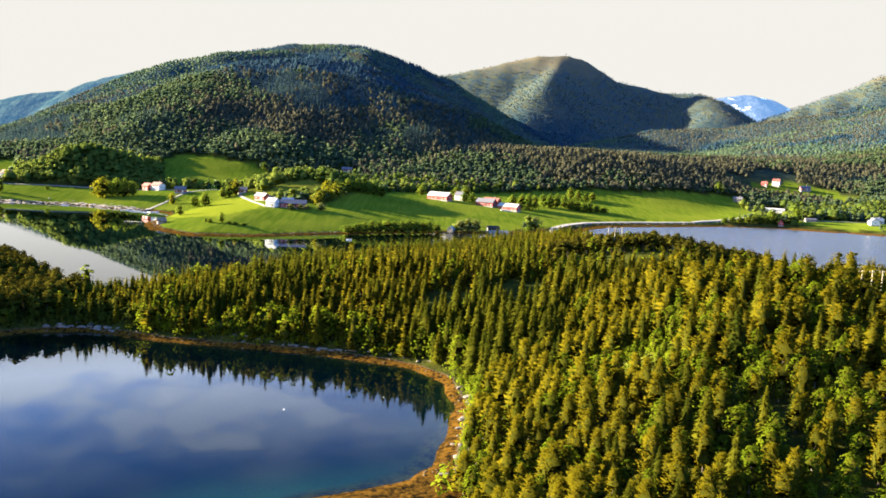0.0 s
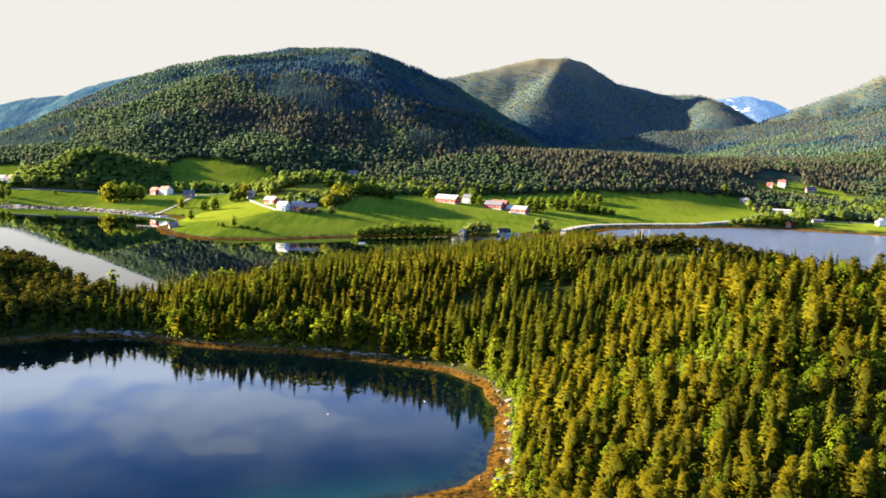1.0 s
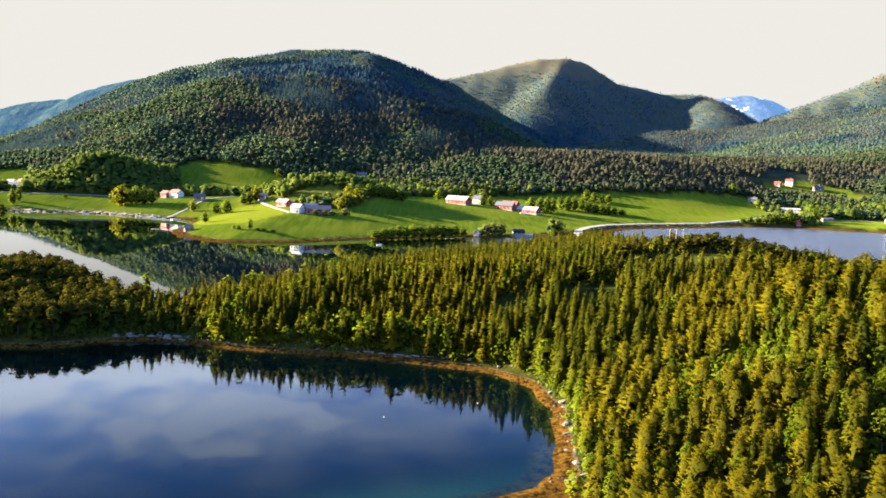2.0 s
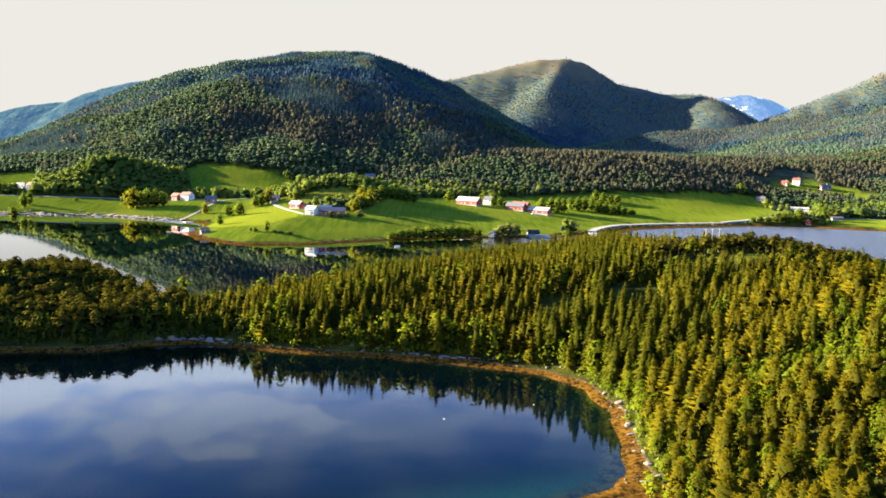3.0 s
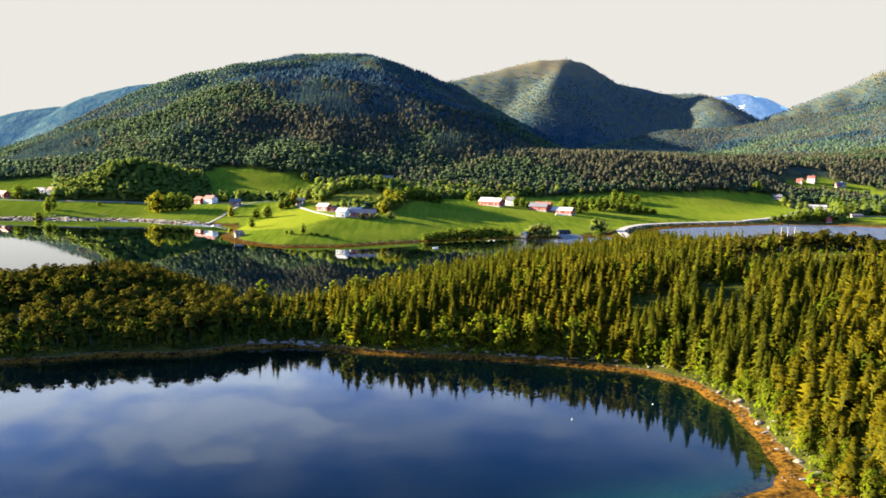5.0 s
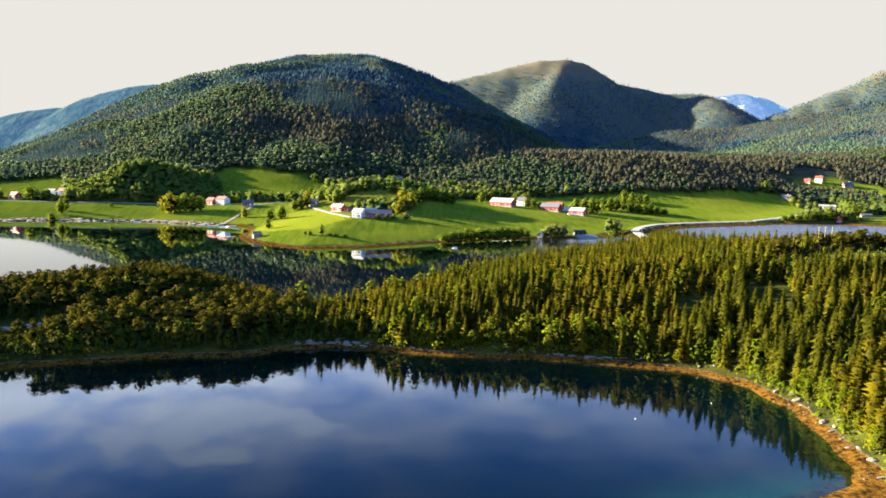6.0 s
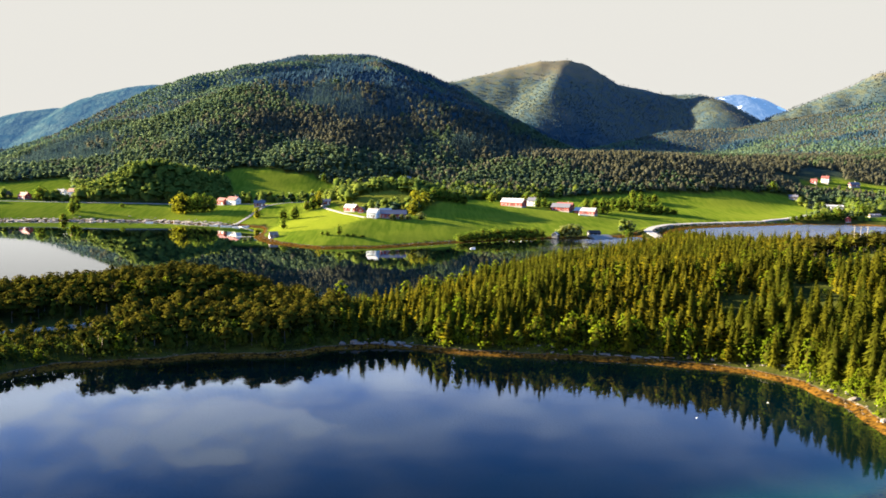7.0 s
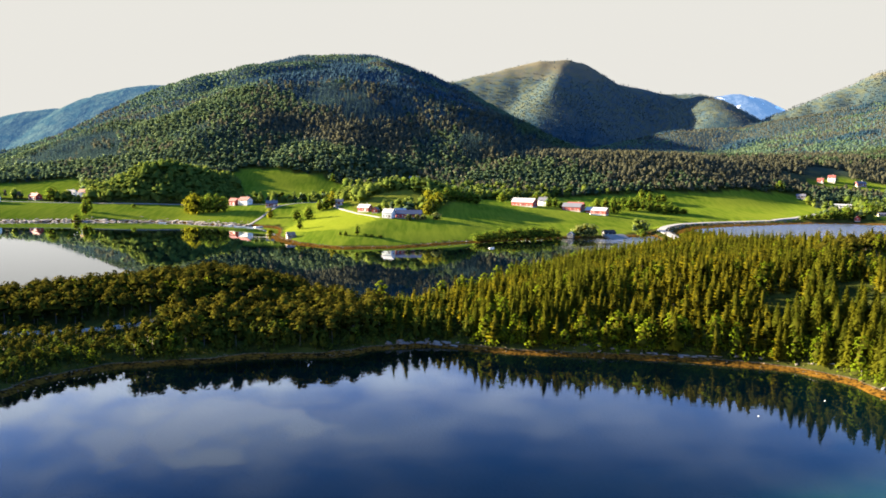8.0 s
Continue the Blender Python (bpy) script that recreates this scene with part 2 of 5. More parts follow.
def ridge(x, y, line, slope, round_=60.0):
    """A hill range: heights along a crest line, falling off to both sides."""
    best = np.full(x.shape, -1e3)
    for p, q in zip(line, line[1:]):
        dx, dy = q[0] - p[0], q[1] - p[1]
        s = np.clip(((x - p[0]) * dx + (y - p[1]) * dy) / (dx * dx + dy * dy), 0, 1)
        d = np.hypot(x - p[0] - s * dx, y - p[1] - s * dy)
        best = np.maximum(best, p[2] + s * (q[2] - p[2]) - slope * (np.sqrt(d * d + round_ * round_) - round_))
    return best


def bump(x, y, cx, cy, rx, ry, top, turn=0.0):
    c, s = math.cos(radians(turn)), math.sin(radians(turn))
    u, v = (x - cx) * c + (y - cy) * s, -(x - cx) * s + (y - cy) * c
    return top * np.exp(-(u / rx) ** 2 - (v / ry) ** 2)


def soft_max(a, b, k=12.0):
    h = np.clip(0.5 + 0.5 * (a - b) / k, 0, 1)
    return b * (1 - h) + a * h + k * h * (1 - h)


BIG_LEFT = [(-1500, 1620, 8), (-1050, 1580, 34), (-900, 1565, 66), (-790, 1562, 96), (-690, 1561, 126), (-640, 1552, 150), (-592, 1545, 182), (-566, 1590, 204), (-509, 1575, 221), (-425, 1600, 243), (-340, 1690, 262), (-418, 1900, 285)]
MIDDLE = [(-430, 1700, 232), (-300, 1750, 262), (-215, 1720, 262)]
BIG = [(-418, 1900, 285), (-400, 2200, 343), (-258, 2200, 346), (-240, 2200, 342)]
BIG_RIGHT = [(-240, 2200, 344), (-163, 2200, 327), (-83, 2200, 309), (-3, 2200, 277), (94, 2200, 221), (175, 2200, 169), (274, 2200, 118), (345, 2150, 95)]
SECOND = [(-300, 2800, 280), (18, 2870, 348), (141, 2870, 380), (244, 2870, 406), (366, 2870, 436), (449, 2870, 444), (491, 2870, 433), (545, 2870, 403), (641, 2870, 363), (769, 2870, 336), (853, 2870, 326), (947, 2870, 324), (1001, 2870, 306), (1091, 2870, 244), (1250, 2900, 140)]
SPUR = [(440, 2865, 444), (385, 2690, 365), (325, 2515, 290), (275, 2393, 206), (250, 2280, 140)]
SPUR_TWO = [(930, 2870, 322), (915, 2740, 305), (905, 2600, 277), (890, 2480, 236), (860, 2380, 165)]
RIGHT_NEAR = [(560, 1900, 140), (737, 1900, 152), (860, 1900, 180), (969, 1900, 202), (1089, 1900, 226), (1500, 1700, 330), (2200, 1500, 420)]
RIGHT_FAR = [(960, 2500, 182), (1089, 2500, 236), (1161, 2500, 264), (1269, 2500, 308), (1426, 2500, 378), (1800, 2500, 480), (2600, 2400, 600)]
LEFT_FAR = [(-2600, 3480, 150), (-1940, 3480, 222), (-1791, 3480, 259), (-1617, 3480, 276), (-1572, 3480, 296), (-1529, 3480, 332), (-1480, 3480, 349), (-1368, 3480, 368), (-1256, 3480, 386), (-1000, 3480, 400)]
SNOWY = [(1350, 4420, 330), (1541, 4400, 452), (1757, 4400, 481), (1838, 4400, 469), (1974, 4400, 396), (2120, 4400, 320)]
FACE = [(-850, 1480, 40), (-700, 1400, 78), (-653, 1360, 94), (-531, 1370, 128), (-476, 1400, 163), (-380, 1390, 182), (-307, 1335, 190), (-235, 1355, 200), (-188, 1380, 210)]
FACE_END = [(-188, 1380, 210), (-175, 1500, 226), (-185, 1700, 264), (-200, 1950, 308), (-225, 2200, 342)]
LOW_FLANK = [(-175, 1345, 172), (-95, 1290, 108), (10, 1240, 84), (60, 1220, 72)]
RIGHT_FACE = [(560, 1500, 78), (655, 1500, 96), (784, 1530, 122), (1000, 1500, 165), (1300, 1500, 210)]
FOOTHILL = [(-330, 1120, 70), (-287, 1120, 85), (-256, 1112, 95), (-206, 1080, 82), (-135, 1050, 64), (-57, 1040, 45)]
BROWN = [(40, 1040, 55), (72, 1050, 63), (172, 1050, 68), (249, 1050, 67), (327, 1050, 58), (460, 1060, 56)]


NEAR_HILL = [(62, 128, 17), (74, 140, 24), (80, 164, 28.5), (62, 186, 25), (70, 224, 14)]
NEAR_BACK = [(80, 164, 28.5), (140, 175, 28), (260, 150, 28), (420, 60, 24)]
LOW_RIDGE = [(100, 262, 22), (78, 265, 25), (50, 268, 20), (10, 261, 17), (-29, 272, 13), (-51, 262, 10), (-88, 255, 4)]
BACK_RIDGE = [(72, 268, 24), (60, 310, 19), (53, 352, 14), (60, 424, 8)]
LEFT_RISE = [(-230, 262, 7), (-180, 268, 10), (-163, 283, 7.5), (-138, 281, 4.5)]


def height(x, y):
    """Metres above the water at plan places."""
    x, y = np.asarray(x, float), np.asarray(y, float)
    wob = 2.2 * wave(x, y, 14.0, 3, 3)
    # the wooded peninsula
    d = shore(x, y, PENINSULA) + wob
    top = 3.0 + np.zeros(x.shape)
    for line, slope, r in ((NEAR_HILL, 0.46, 10.0), (NEAR_BACK, 0.40, 14.0), (LOW_RIDGE, 0.34, 14.0), (BACK_RIDGE, 0.22, 14.0), (LEFT_RISE, 0.30, 12.0)):
        top = soft_max(top, ridge(x, y, line, slope, r), 4.0)
    top = top - bump(x, y, -214, 236, 34, 16, 2.2) + 1.4 * np.clip((x + 100) / 40, 0, 1) + 0.9 * wave(x, y, 35.0, 5, 3)
    land = np.minimum(np.clip(d, 0, 4) * 0.30 + np.clip(d - 4, 0, None) * 0.5, np.clip(d, 0, 4) * 0.30 + top * (1 - np.exp(-np.clip(d - 4, 0, None) / 9.0)))
    flat_ = np.clip(2.0 * bump(x, y, -6, 118, 20, 20, 1.0), 0, 1)
    land = land * (1 - flat_) + np.minimum(land, 0.55) * flat_
    low = np.maximum(d * (0.80 - 0.66 * np.clip((185 - y) / 30, 0, 1)), -9.0)
    one = np.where(d > 0, land, low)
    # the farms across the water
    d = shore(x, y, MAINLAND) + wob
    rise = np.clip((y - 840 - 0.10 * np.clip(x, 0, None)) / 240.0, 0, 1)
    up = (13.0 - 0.012 * np.clip(x, 0, 400)) * (1 - np.exp(-np.clip(d - 5, 0, None) / (60.0 + 55.0 * np.clip((x + 70) / 60, 0, 1)))) + 48.0 * rise * rise * (3 - 2 * rise) * np.clip((x + 800) / 400, 0.1, 1) + 0.03 * np.clip(y - 700, 0, 700)
    up = up + bump(x, y, -120, 620, 75, 60, 3.0) + bump(x, y, -116, 722, 62, 42, 20.0) + bump(x, y, -10, 800, 90, 60, 2.0) + bump(x, y, -235, 745, 50, 30, 3.0) + bump(x, y, -378, 808, 46, 27, 24.0) + bump(x, y, -335, 838, 62, 34, 18.0) - bump(x, y, -40, 1060, 50, 70, 22.0)
    up = up + 1.2 * wave(x, y, 70.0, 7, 3) * np.clip(d / 40, 0, 1)
    land = np.clip(d, 0, 5) * 0.2 + up
    two = np.where(d > 0, land, np.maximum(d * 0.2, -9.0))
    flats = np.where(x > 110, 15.0, 6.0)
    two = np.maximum(two, np.where((x > -215) & (d < 2) & (d > -flats), 0.5 + 0.55 * d / flats, -99.0))
    road_d = fold(x, y, CAUSEWAY)[0]
    bank = 2.6 - np.clip(road_d - 5.0, 0, None) * 0.55
    base = np.maximum(np.maximum(one, two), np.maximum(bank, -9.0))
    base = np.maximum(base, np.where((x > 104) & (road_d < 26), 0.5 - 0.034 * (road_d - 8), -9.0))
    # hills
    rough = 11.0 * wave(x, y, 170.0, 11, 4) + 13.0 * (0.5 - np.abs(wave(x + 25 * wave(x, y, 90.0, 15, 2), y, 230.0, 14, 4))) * 1.6
    hills = np.maximum(ridge(x, y, FOOTHILL, 0.5, 25.0), ridge(x, y, BROWN, 0.38, 25.0)) + 0.3 * rough
    for line, slope, r, part in ((BIG, 0.5, 90.0, 0.7), (MIDDLE, 0.55, 60.0, 0.6), (BIG_LEFT, 0.6, 50.0, 0.4), (BIG_RIGHT, 0.75, 30.0, 0.4), (FACE, 0.45, 50.0, 1.15), (FACE_END, 0.95, 25.0, 0.35), (LOW_FLANK, 0.6, 25.0, 0.4), (RIGHT_FACE, 0.2, 40.0, 0.5), (SECOND, 0.82, 50.0, 0.6), (SPUR, 0.75, 25.0, 0.4), (SPUR_TWO, 0.7, 70.0, 0.7), (RIGHT_NEAR, 0.28, 60.0, 0.5), (RIGHT_FAR, 0.8, 40.0, 0.4)):
        hills = soft_max(hills, ridge(x, y, line, slope, r) + part * rough)
    return np.where(y > 840, soft_max(base, hills, 10.0), base)


MEADOWS = [
    [(-214, 640), (-207, 570), (-190, 528), (-160, 503), (-121, 511), (-82, 544), (-39, 572), (8, 594), (60, 614), (95, 660), (116, 686), (168, 745), (289, 790), (344, 823), (363, 872), (359, 922), (361, 943), (288, 927), (249, 913), (194, 910), (138, 901), (97, 895), (42, 876), (-47, 835), (-60, 790), (-70, 710), (-92, 660), (-97, 640), (-144, 658), (-171, 704), (-193, 770), (-230, 758)],
    [(-620, 652), (-463, 684), (-399, 699), (-327, 701), (-262, 676), (-220, 660), (-214, 640), (-230, 758), (-265, 757), (-336, 762), (-407, 758), (-470, 775), (-640, 800), (-800, 720)],
    [(-485, 796), (-462, 850), (-510, 935), (-600, 900), (-640, 800)],
    [(-312, 945), (-221, 922), (-188, 900), (-180, 840), (-205, 775), (-242, 772), (-272, 775), (-285, 800), (-327, 916)],
    [(405, 997), (464, 1006), (500, 990), (540, 945), (493, 930), (464, 955), (425, 975)],
    [(375, 826), (443, 825), (560, 800), (600, 750), (422, 775), (386, 788)],
]
HAY = [[(-210, 604), (-190, 570), (-158, 560), (-138, 590), (-146, 648), (-168, 687), (-195, 692), (-205, 655)]]
ROADS = [
    [(-252, 668), (-247, 690), (-243, 715), (-236, 736), (-222, 748), (-190, 758), (-160, 760)],
    [(-900, 690), (-640, 770), (-470, 768), (-400, 762), (-330, 764), (-280, 762), (-236, 738)],
    [(-135, 612), (-146, 640), (-160, 668), (-178, 700), (-186, 725)],
    [(340, 838), (420, 820), (520, 815), (700, 760)],
    [(150, 820), (230, 818), (300, 812)],
    [(-300, 212), (-260, 224), (-225, 234), (-201, 240), (-179, 247), (-160, 258), (-150, 272)],
]


def any_inside(x, y, areas):
    out = np.zeros(np.shape(x), bool)
    for area in areas:
        out |= inside(x, y, area)
    return out


# ---------------------------------------------------------------- meshes
def rounded(v, f, lift=0.0):
    """Normals that follow the round of a crown, and faces turned to match them."""
    wide = max(np.abs(v[:, :2]).max(), 1e-6)
    up = 0.35 + 0.9 * (v[:, 2:] - 0.45)
    n = np.concatenate([v[:, :2] / wide * 1.2, up + 0.2 + lift], 1)
    n /= np.linalg.norm(n, axis=1, keepdims=True)
    n += 0.14 * np.random.default_rng(len(v)).normal(size=n.shape)
    n /= np.linalg.norm(n, axis=1, keepdims=True)
    face = np.cross(v[f[:, 1]] - v[f[:, 0]], v[f[:, 2]] - v[f[:, 0]])
    wrong = (face * n[f].mean(1)).sum(1) < 0
    f = f.copy()
    f[wrong] = f[wrong][:, ::-1]
    return n, f


def mesh_from(name, verts, faces, mats, smooth=False, attributes=None, loose=None, normals=None):
    """A mesh from arrays; faces all of one size."""
    me = bpy.data.meshes.new(name)
    verts, faces = np.asarray(verts, np.float32), np.asarray(faces, np.int32)
    k = faces.shape[1]
    me.vertices.add(len(verts))
    me.vertices.foreach_set("co", verts.ravel())
    me.loops.add(faces.size)
    me.loops.foreach_set("vertex_index", faces.ravel())
    me.polygons.add(len(faces))
    me.polygons.foreach_set("loop_start", np.arange(0, faces.size, k, dtype=np.int32))
    me.polygons.foreach_set("use_smooth", np.full(len(faces), smooth))
    for m in mats:
        me.materials.append(m)
    if loose is not None:
        me.polygons.foreach_set("material_index", np.asarray(loose, np.int32))
    for key, values in (attributes or {}).items():
        at = me.attributes.new(key, "FLOAT", "POINT")
        at.data.foreach_set("value", np.asarray(values, np.float32))
    if normals is not None:
        me.polygons.foreach_set("use_smooth", np.full(len(faces), True))
        at = me.attributes.new("custom_normal", "FLOAT_VECTOR", "POINT")
        at.data.foreach_set("vector", np.asarray(normals, np.float32).ravel())
    me.update(calc_edges=True)
    return me


def build_ground():
    fine = np.radians(np.arange(-40, 40.01, 0.24))
    rest = np.radians(np.arange(45, 316, 5.0))
    az = np.concatenate([fine, rest])
    r = np.concatenate([[0.02, 4.0], np.geomspace(12, 100, 24)[:-1], np.geomspace(100, 300, 105)[:-1], np.geomspace(300, 1000, 120)[:-1], np.geomspace(1000, 3300, 80)[:-1], np.geomspace(3300, 5600, 10)])
    A, R = np.meshgrid(az, r, indexing="ij")
    x, y = -55 + R * np.sin(A), R * np.cos(A)
    z = height(x, y)
    na, nr = A.shape
    i, j = np.meshgrid(np.arange(na), np.arange(nr - 1), indexing="ij")
    i2 = (i + 1) % na
    faces = np.stack([i * nr + j, i * nr + j + 1, i2 * nr + j + 1, i2 * nr + j], -1).reshape(-1, 4)[:, ::-1]
    fx, fy = x.ravel(), y.ravel()
    edge = 3.0 * wave(fx, fy, 25.0, 9, 3)
    meadow = any_inside(fx + edge, fy + edge, MEADOWS).astype(float)
    hay = any_inside(fx + edge, fy, HAY).astype(float)
    scrub = np.clip(bump(fx, fy, -120, 695, 60, 40, 1.6) + bump(fx, fy, 64, 256, 30, 22, 0.25) + bump(fx, fy, 38, 150, 18, 12, 1.5), 0, 1) * (1 - meadow)
    far_haze = np.clip((fy - 950) / 250, 0, 1) * (1 - meadow)
    me = mesh_from("ground", np.stack([fx, fy, z.ravel()], 1), faces, [ground_material()], True, {"meadow": meadow, "hay": hay, "far_haze": far_haze, "scrub": scrub})
    return tagged(new("ground", me), "green meadows, forest floor and weedy brown shore rising to hills", "ground", kind="structure")


def build_water():
    v = [(-7000, -3000, 0), (7000, -3000, 0), (7000, 7000, 0), (-7000, 7000, 0)]
    return tagged(new("water", mesh_from("water", v, [(0, 1, 2, 3)], [water_material()])), "still dark blue fjord water mirroring sky and woods", "water", kind="structure")


def range_material(name, low, high, snow, air):
    """A mountain range some kilometres off, with the light of the air in front of it."""
    m, n = material(name)
    where = n("ShaderNodeNewGeometry").outputs["Position"]
    wood = n.mix(n.ramp(n.noise(where, 0.02, 6.0, 0.65), 0.35, 0.65), low, high)
    wood = n.mix(n.ramp(n.noise(where, 0.11, 3.0), 0.35, 0.7, 0.0, 0.6), wood, tuple(0.6 * c for c in low))
    if snow:
        drift = n.ramp(n.noise(n("ShaderNodeMapping", {0: where, 3: (1.0, 0.5, 2.4)}).outputs[0], 0.012, 4.0), 0.63, 0.655)
        wood = n.mix(drift, wood, (0.5, 0.52, 0.55))
    relief = n("ShaderNodeBump", {"Strength": 0.8, "Distance": 14.0, "Height": n.noise(where, 0.03, 5.0, 0.6)}).outputs[0]
    solid_ = n("ShaderNodeBsdfDiffuse", {"Color": wood, "Normal": relief})
    # haze added as an even faint glow over the whole range
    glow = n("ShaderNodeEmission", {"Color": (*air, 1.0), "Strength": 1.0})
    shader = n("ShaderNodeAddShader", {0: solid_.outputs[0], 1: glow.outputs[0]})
    n("ShaderNodeOutputMaterial", {0: shader.outputs[0]})
    return m


def far_range(name, line, slope, half, mat, label):
    """A far mountain range of its own, from a crest line."""
    xs = np.linspace(line[0][0] - 200, line[-1][0] + 200, 130)
    ys = np.linspace(line[0][1] - half, line[0][1] + half * 0.4, 46)
    X, Y = np.meshgrid(xs, ys, indexing="ij")
    Z = ridge(X, Y, line, slope, 40.0) + 12.0 * wave(X, Y, 170.0, 13, 4)
    Z = np.maximum(Z, -8.0)
    i, j = np.meshgrid(np.arange(len(xs) - 1), np.arange(len(ys) - 1), indexing="ij")
    n = len(ys)
    faces = np.stack([i * n + j, (i + 1) * n + j, (i + 1) * n + j + 1, i * n + j + 1], -1).reshape(-1, 4)
    me = mesh_from(name, np.stack([X, Y, Z], -1).reshape(-1, 3), faces, [mat], True)
    return tagged(new(name, me), label, "mountain", kind="structure")


build_ground()
build_water()
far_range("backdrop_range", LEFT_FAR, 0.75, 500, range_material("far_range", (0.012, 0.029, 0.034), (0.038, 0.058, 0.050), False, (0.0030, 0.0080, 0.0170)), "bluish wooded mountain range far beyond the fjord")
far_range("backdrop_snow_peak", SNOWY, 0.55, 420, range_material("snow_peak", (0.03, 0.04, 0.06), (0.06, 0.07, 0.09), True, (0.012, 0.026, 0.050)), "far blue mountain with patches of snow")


# ---------------------------------------------------------------- trees
def sprays(rng, centre, out, size, n):
    """Bent leaf sprays: pairs of triangles round given centres, facing roughly outwards."""
    c, o = np.asarray(centre), np.asarray(out)
    a = rng.normal(size=(n, 3))
    a -= o * (a * o).sum(1, keepdims=True) * 0.75
    a /= np.linalg.norm(a, axis=1, keepdims=True)
    b = np.cross(o, a) + rng.normal(size=(n, 3)) * 0.35
    b /= np.linalg.norm(b, axis=1, keepdims=True)
    s = (np.asarray(size) * rng.uniform(0.7, 1.3, n))[:, None]
    v = np.stack([c - a * s, c - b * s * 0.6 + o * s * 0.25, c + a * s, c + b * s * 0.6 + o * s * 0.25], 1).reshape(-1, 3)
    k = np.arange(n)[:, None] * 4
    return v, np.concatenate([k + [0, 1, 2], k + [0, 2, 3]], 0)


def shards(rng, root, tip, width):
    """Thin pointed triangles from roots to tips: twigs with needles."""
    d = tip - root
    side = np.cross(d, rng.normal(size=d.shape) * [0.35, 0.35, 0.35] + [0, 0, 1.0])
    side /= np.linalg.norm(side, axis=1, keepdims=True) + 1e-9
    w = np.asarray(width).reshape(-1, 1)
    mid = root + d * 0.3
    v = np.stack([mid + side * w, tip, mid - side * w - d * 0.22], 1).reshape(-1, 3)
    return v, np.arange(len(d) * 3).reshape(-1, 3)


def spruce_shape(rng, tiers=13, arms=8, droop=0.30):
    """Unit-high conifer crown: pointed boughs in whorls, drooping or (droop below zero) upswept."""
    f = np.repeat((np.arange(tiers) + 0.3) / tiers, arms) + rng.uniform(-0.4, 0.4, tiers * arms) / tiers
    f = np.clip(f, 0, 1)
    t = np.tile(np.arange(arms) * 2 * math.pi / arms, tiers) + np.repeat(np.arange(tiers) * 2.4, arms) + rng.uniform(-0.35, 0.35, tiers * arms)
    r = (0.2 * (1 - f) ** 0.8 + 0.014) * rng.uniform(0.65, 1.25, f.size)
    z = 0.06 + 0.94 * f
    d = np.stack([np.cos(t), np.sin(t), np.zeros_like(t)], 1)
    root = np.stack([np.zeros_like(z), np.zeros_like(z), z + 0.03], 1) + d * r[:, None] * 0.1
    tip = d * r[:, None] + np.stack([np.zeros_like(z), np.zeros_like(z), z - droop * r + 0.02], 1)
    return shards(rng, root, tip, (0.30 * r + 0.008) * rng.uniform(0.8, 1.2, r.size) * (8 / arms) ** 0.6)


def round_shape(rng, n, low, wide, power=1.0, size=0.06, lumps=7):
    """Unit-high rounded crown of leaf sprays gathered in lumps, with gaps between."""
    z = rng.uniform(low, 1.0, n)
    f = (z - low) / (1 - low)
    r = wide * np.sqrt(np.clip(1 - (2 * f ** power - 1) ** 2, 0.02, 1))
    t = rng.uniform(0, 2 * math.pi, n)
    bulge = 1 + 0.22 * np.sin(t * 3 + f * lumps + rng.uniform(0, 6)) + 0.15 * np.sin(t * 5 - f * 9)
    r = r * bulge * rng.uniform(0.6, 1.05, n)
    c = np.stack([r * np.cos(t), r * np.sin(t), z], 1)
    o = np.stack([np.cos(t), np.sin(t), 0.9 * (2 * f - 0.7)], 1)
    o /= np.linalg.norm(o, axis=1, keepdims=True)
    return sprays(rng, c, o, np.full(n, size), n)


def pine_shape(rng, n=110, size=0.05, low=0.1, wide=0.175, power=0.72):
    """Unit-high pine crown: tufts of upswept twigs on short limbs, narrowing to a ragged top."""
    limbs = max(14, n // 5)
    f = (np.arange(limbs) + rng.uniform(-0.4, 0.4, limbs)) / limbs
    f = np.clip(f, 0, 1)
    t = np.arange(limbs) * 2.4 + rng.uniform(-0.5, 0.5, limbs)
    reach = (wide * (1 - f) ** power + 0.014) * rng.uniform(0.7, 1.15, limbs)
    z = low + (0.94 - low) * f
    k = rng.integers(0, limbs, n)
    k[:limbs] = np.arange(limbs)
    along = rng.uniform(0.35, 1.0, n)
    d = np.stack([np.cos(t[k]), np.sin(t[k]), np.full(n, 0.25)], 1)
    root = d * (reach[k] * along)[:, None] + rng.normal(size=(n, 3)) * [0.016, 0.016, 0.010]
    root[:, 2] += z[k]
    way = d + rng.normal(size=(n, 3)) * 0.55 + [0, 0, 0.55]
    way /= np.linalg.norm(way, axis=1, keepdims=True)
    tip = root + way * (size * rng.uniform(0.9, 1.7, n))[:, None]
    return shards(rng, root - way * size * 0.4, tip, size * rng.uniform(0.36, 0.6, n))


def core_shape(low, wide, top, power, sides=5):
    """The filled inside of a crown: a faceted spindle added to block light leaking through."""
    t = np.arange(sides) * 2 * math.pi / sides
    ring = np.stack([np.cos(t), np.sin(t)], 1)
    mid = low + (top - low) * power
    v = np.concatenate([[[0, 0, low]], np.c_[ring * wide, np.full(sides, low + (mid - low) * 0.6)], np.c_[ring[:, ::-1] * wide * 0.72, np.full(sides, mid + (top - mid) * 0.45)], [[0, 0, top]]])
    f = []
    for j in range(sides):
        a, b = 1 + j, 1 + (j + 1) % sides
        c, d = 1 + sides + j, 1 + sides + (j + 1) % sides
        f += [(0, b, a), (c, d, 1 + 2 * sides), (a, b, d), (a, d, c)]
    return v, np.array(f)


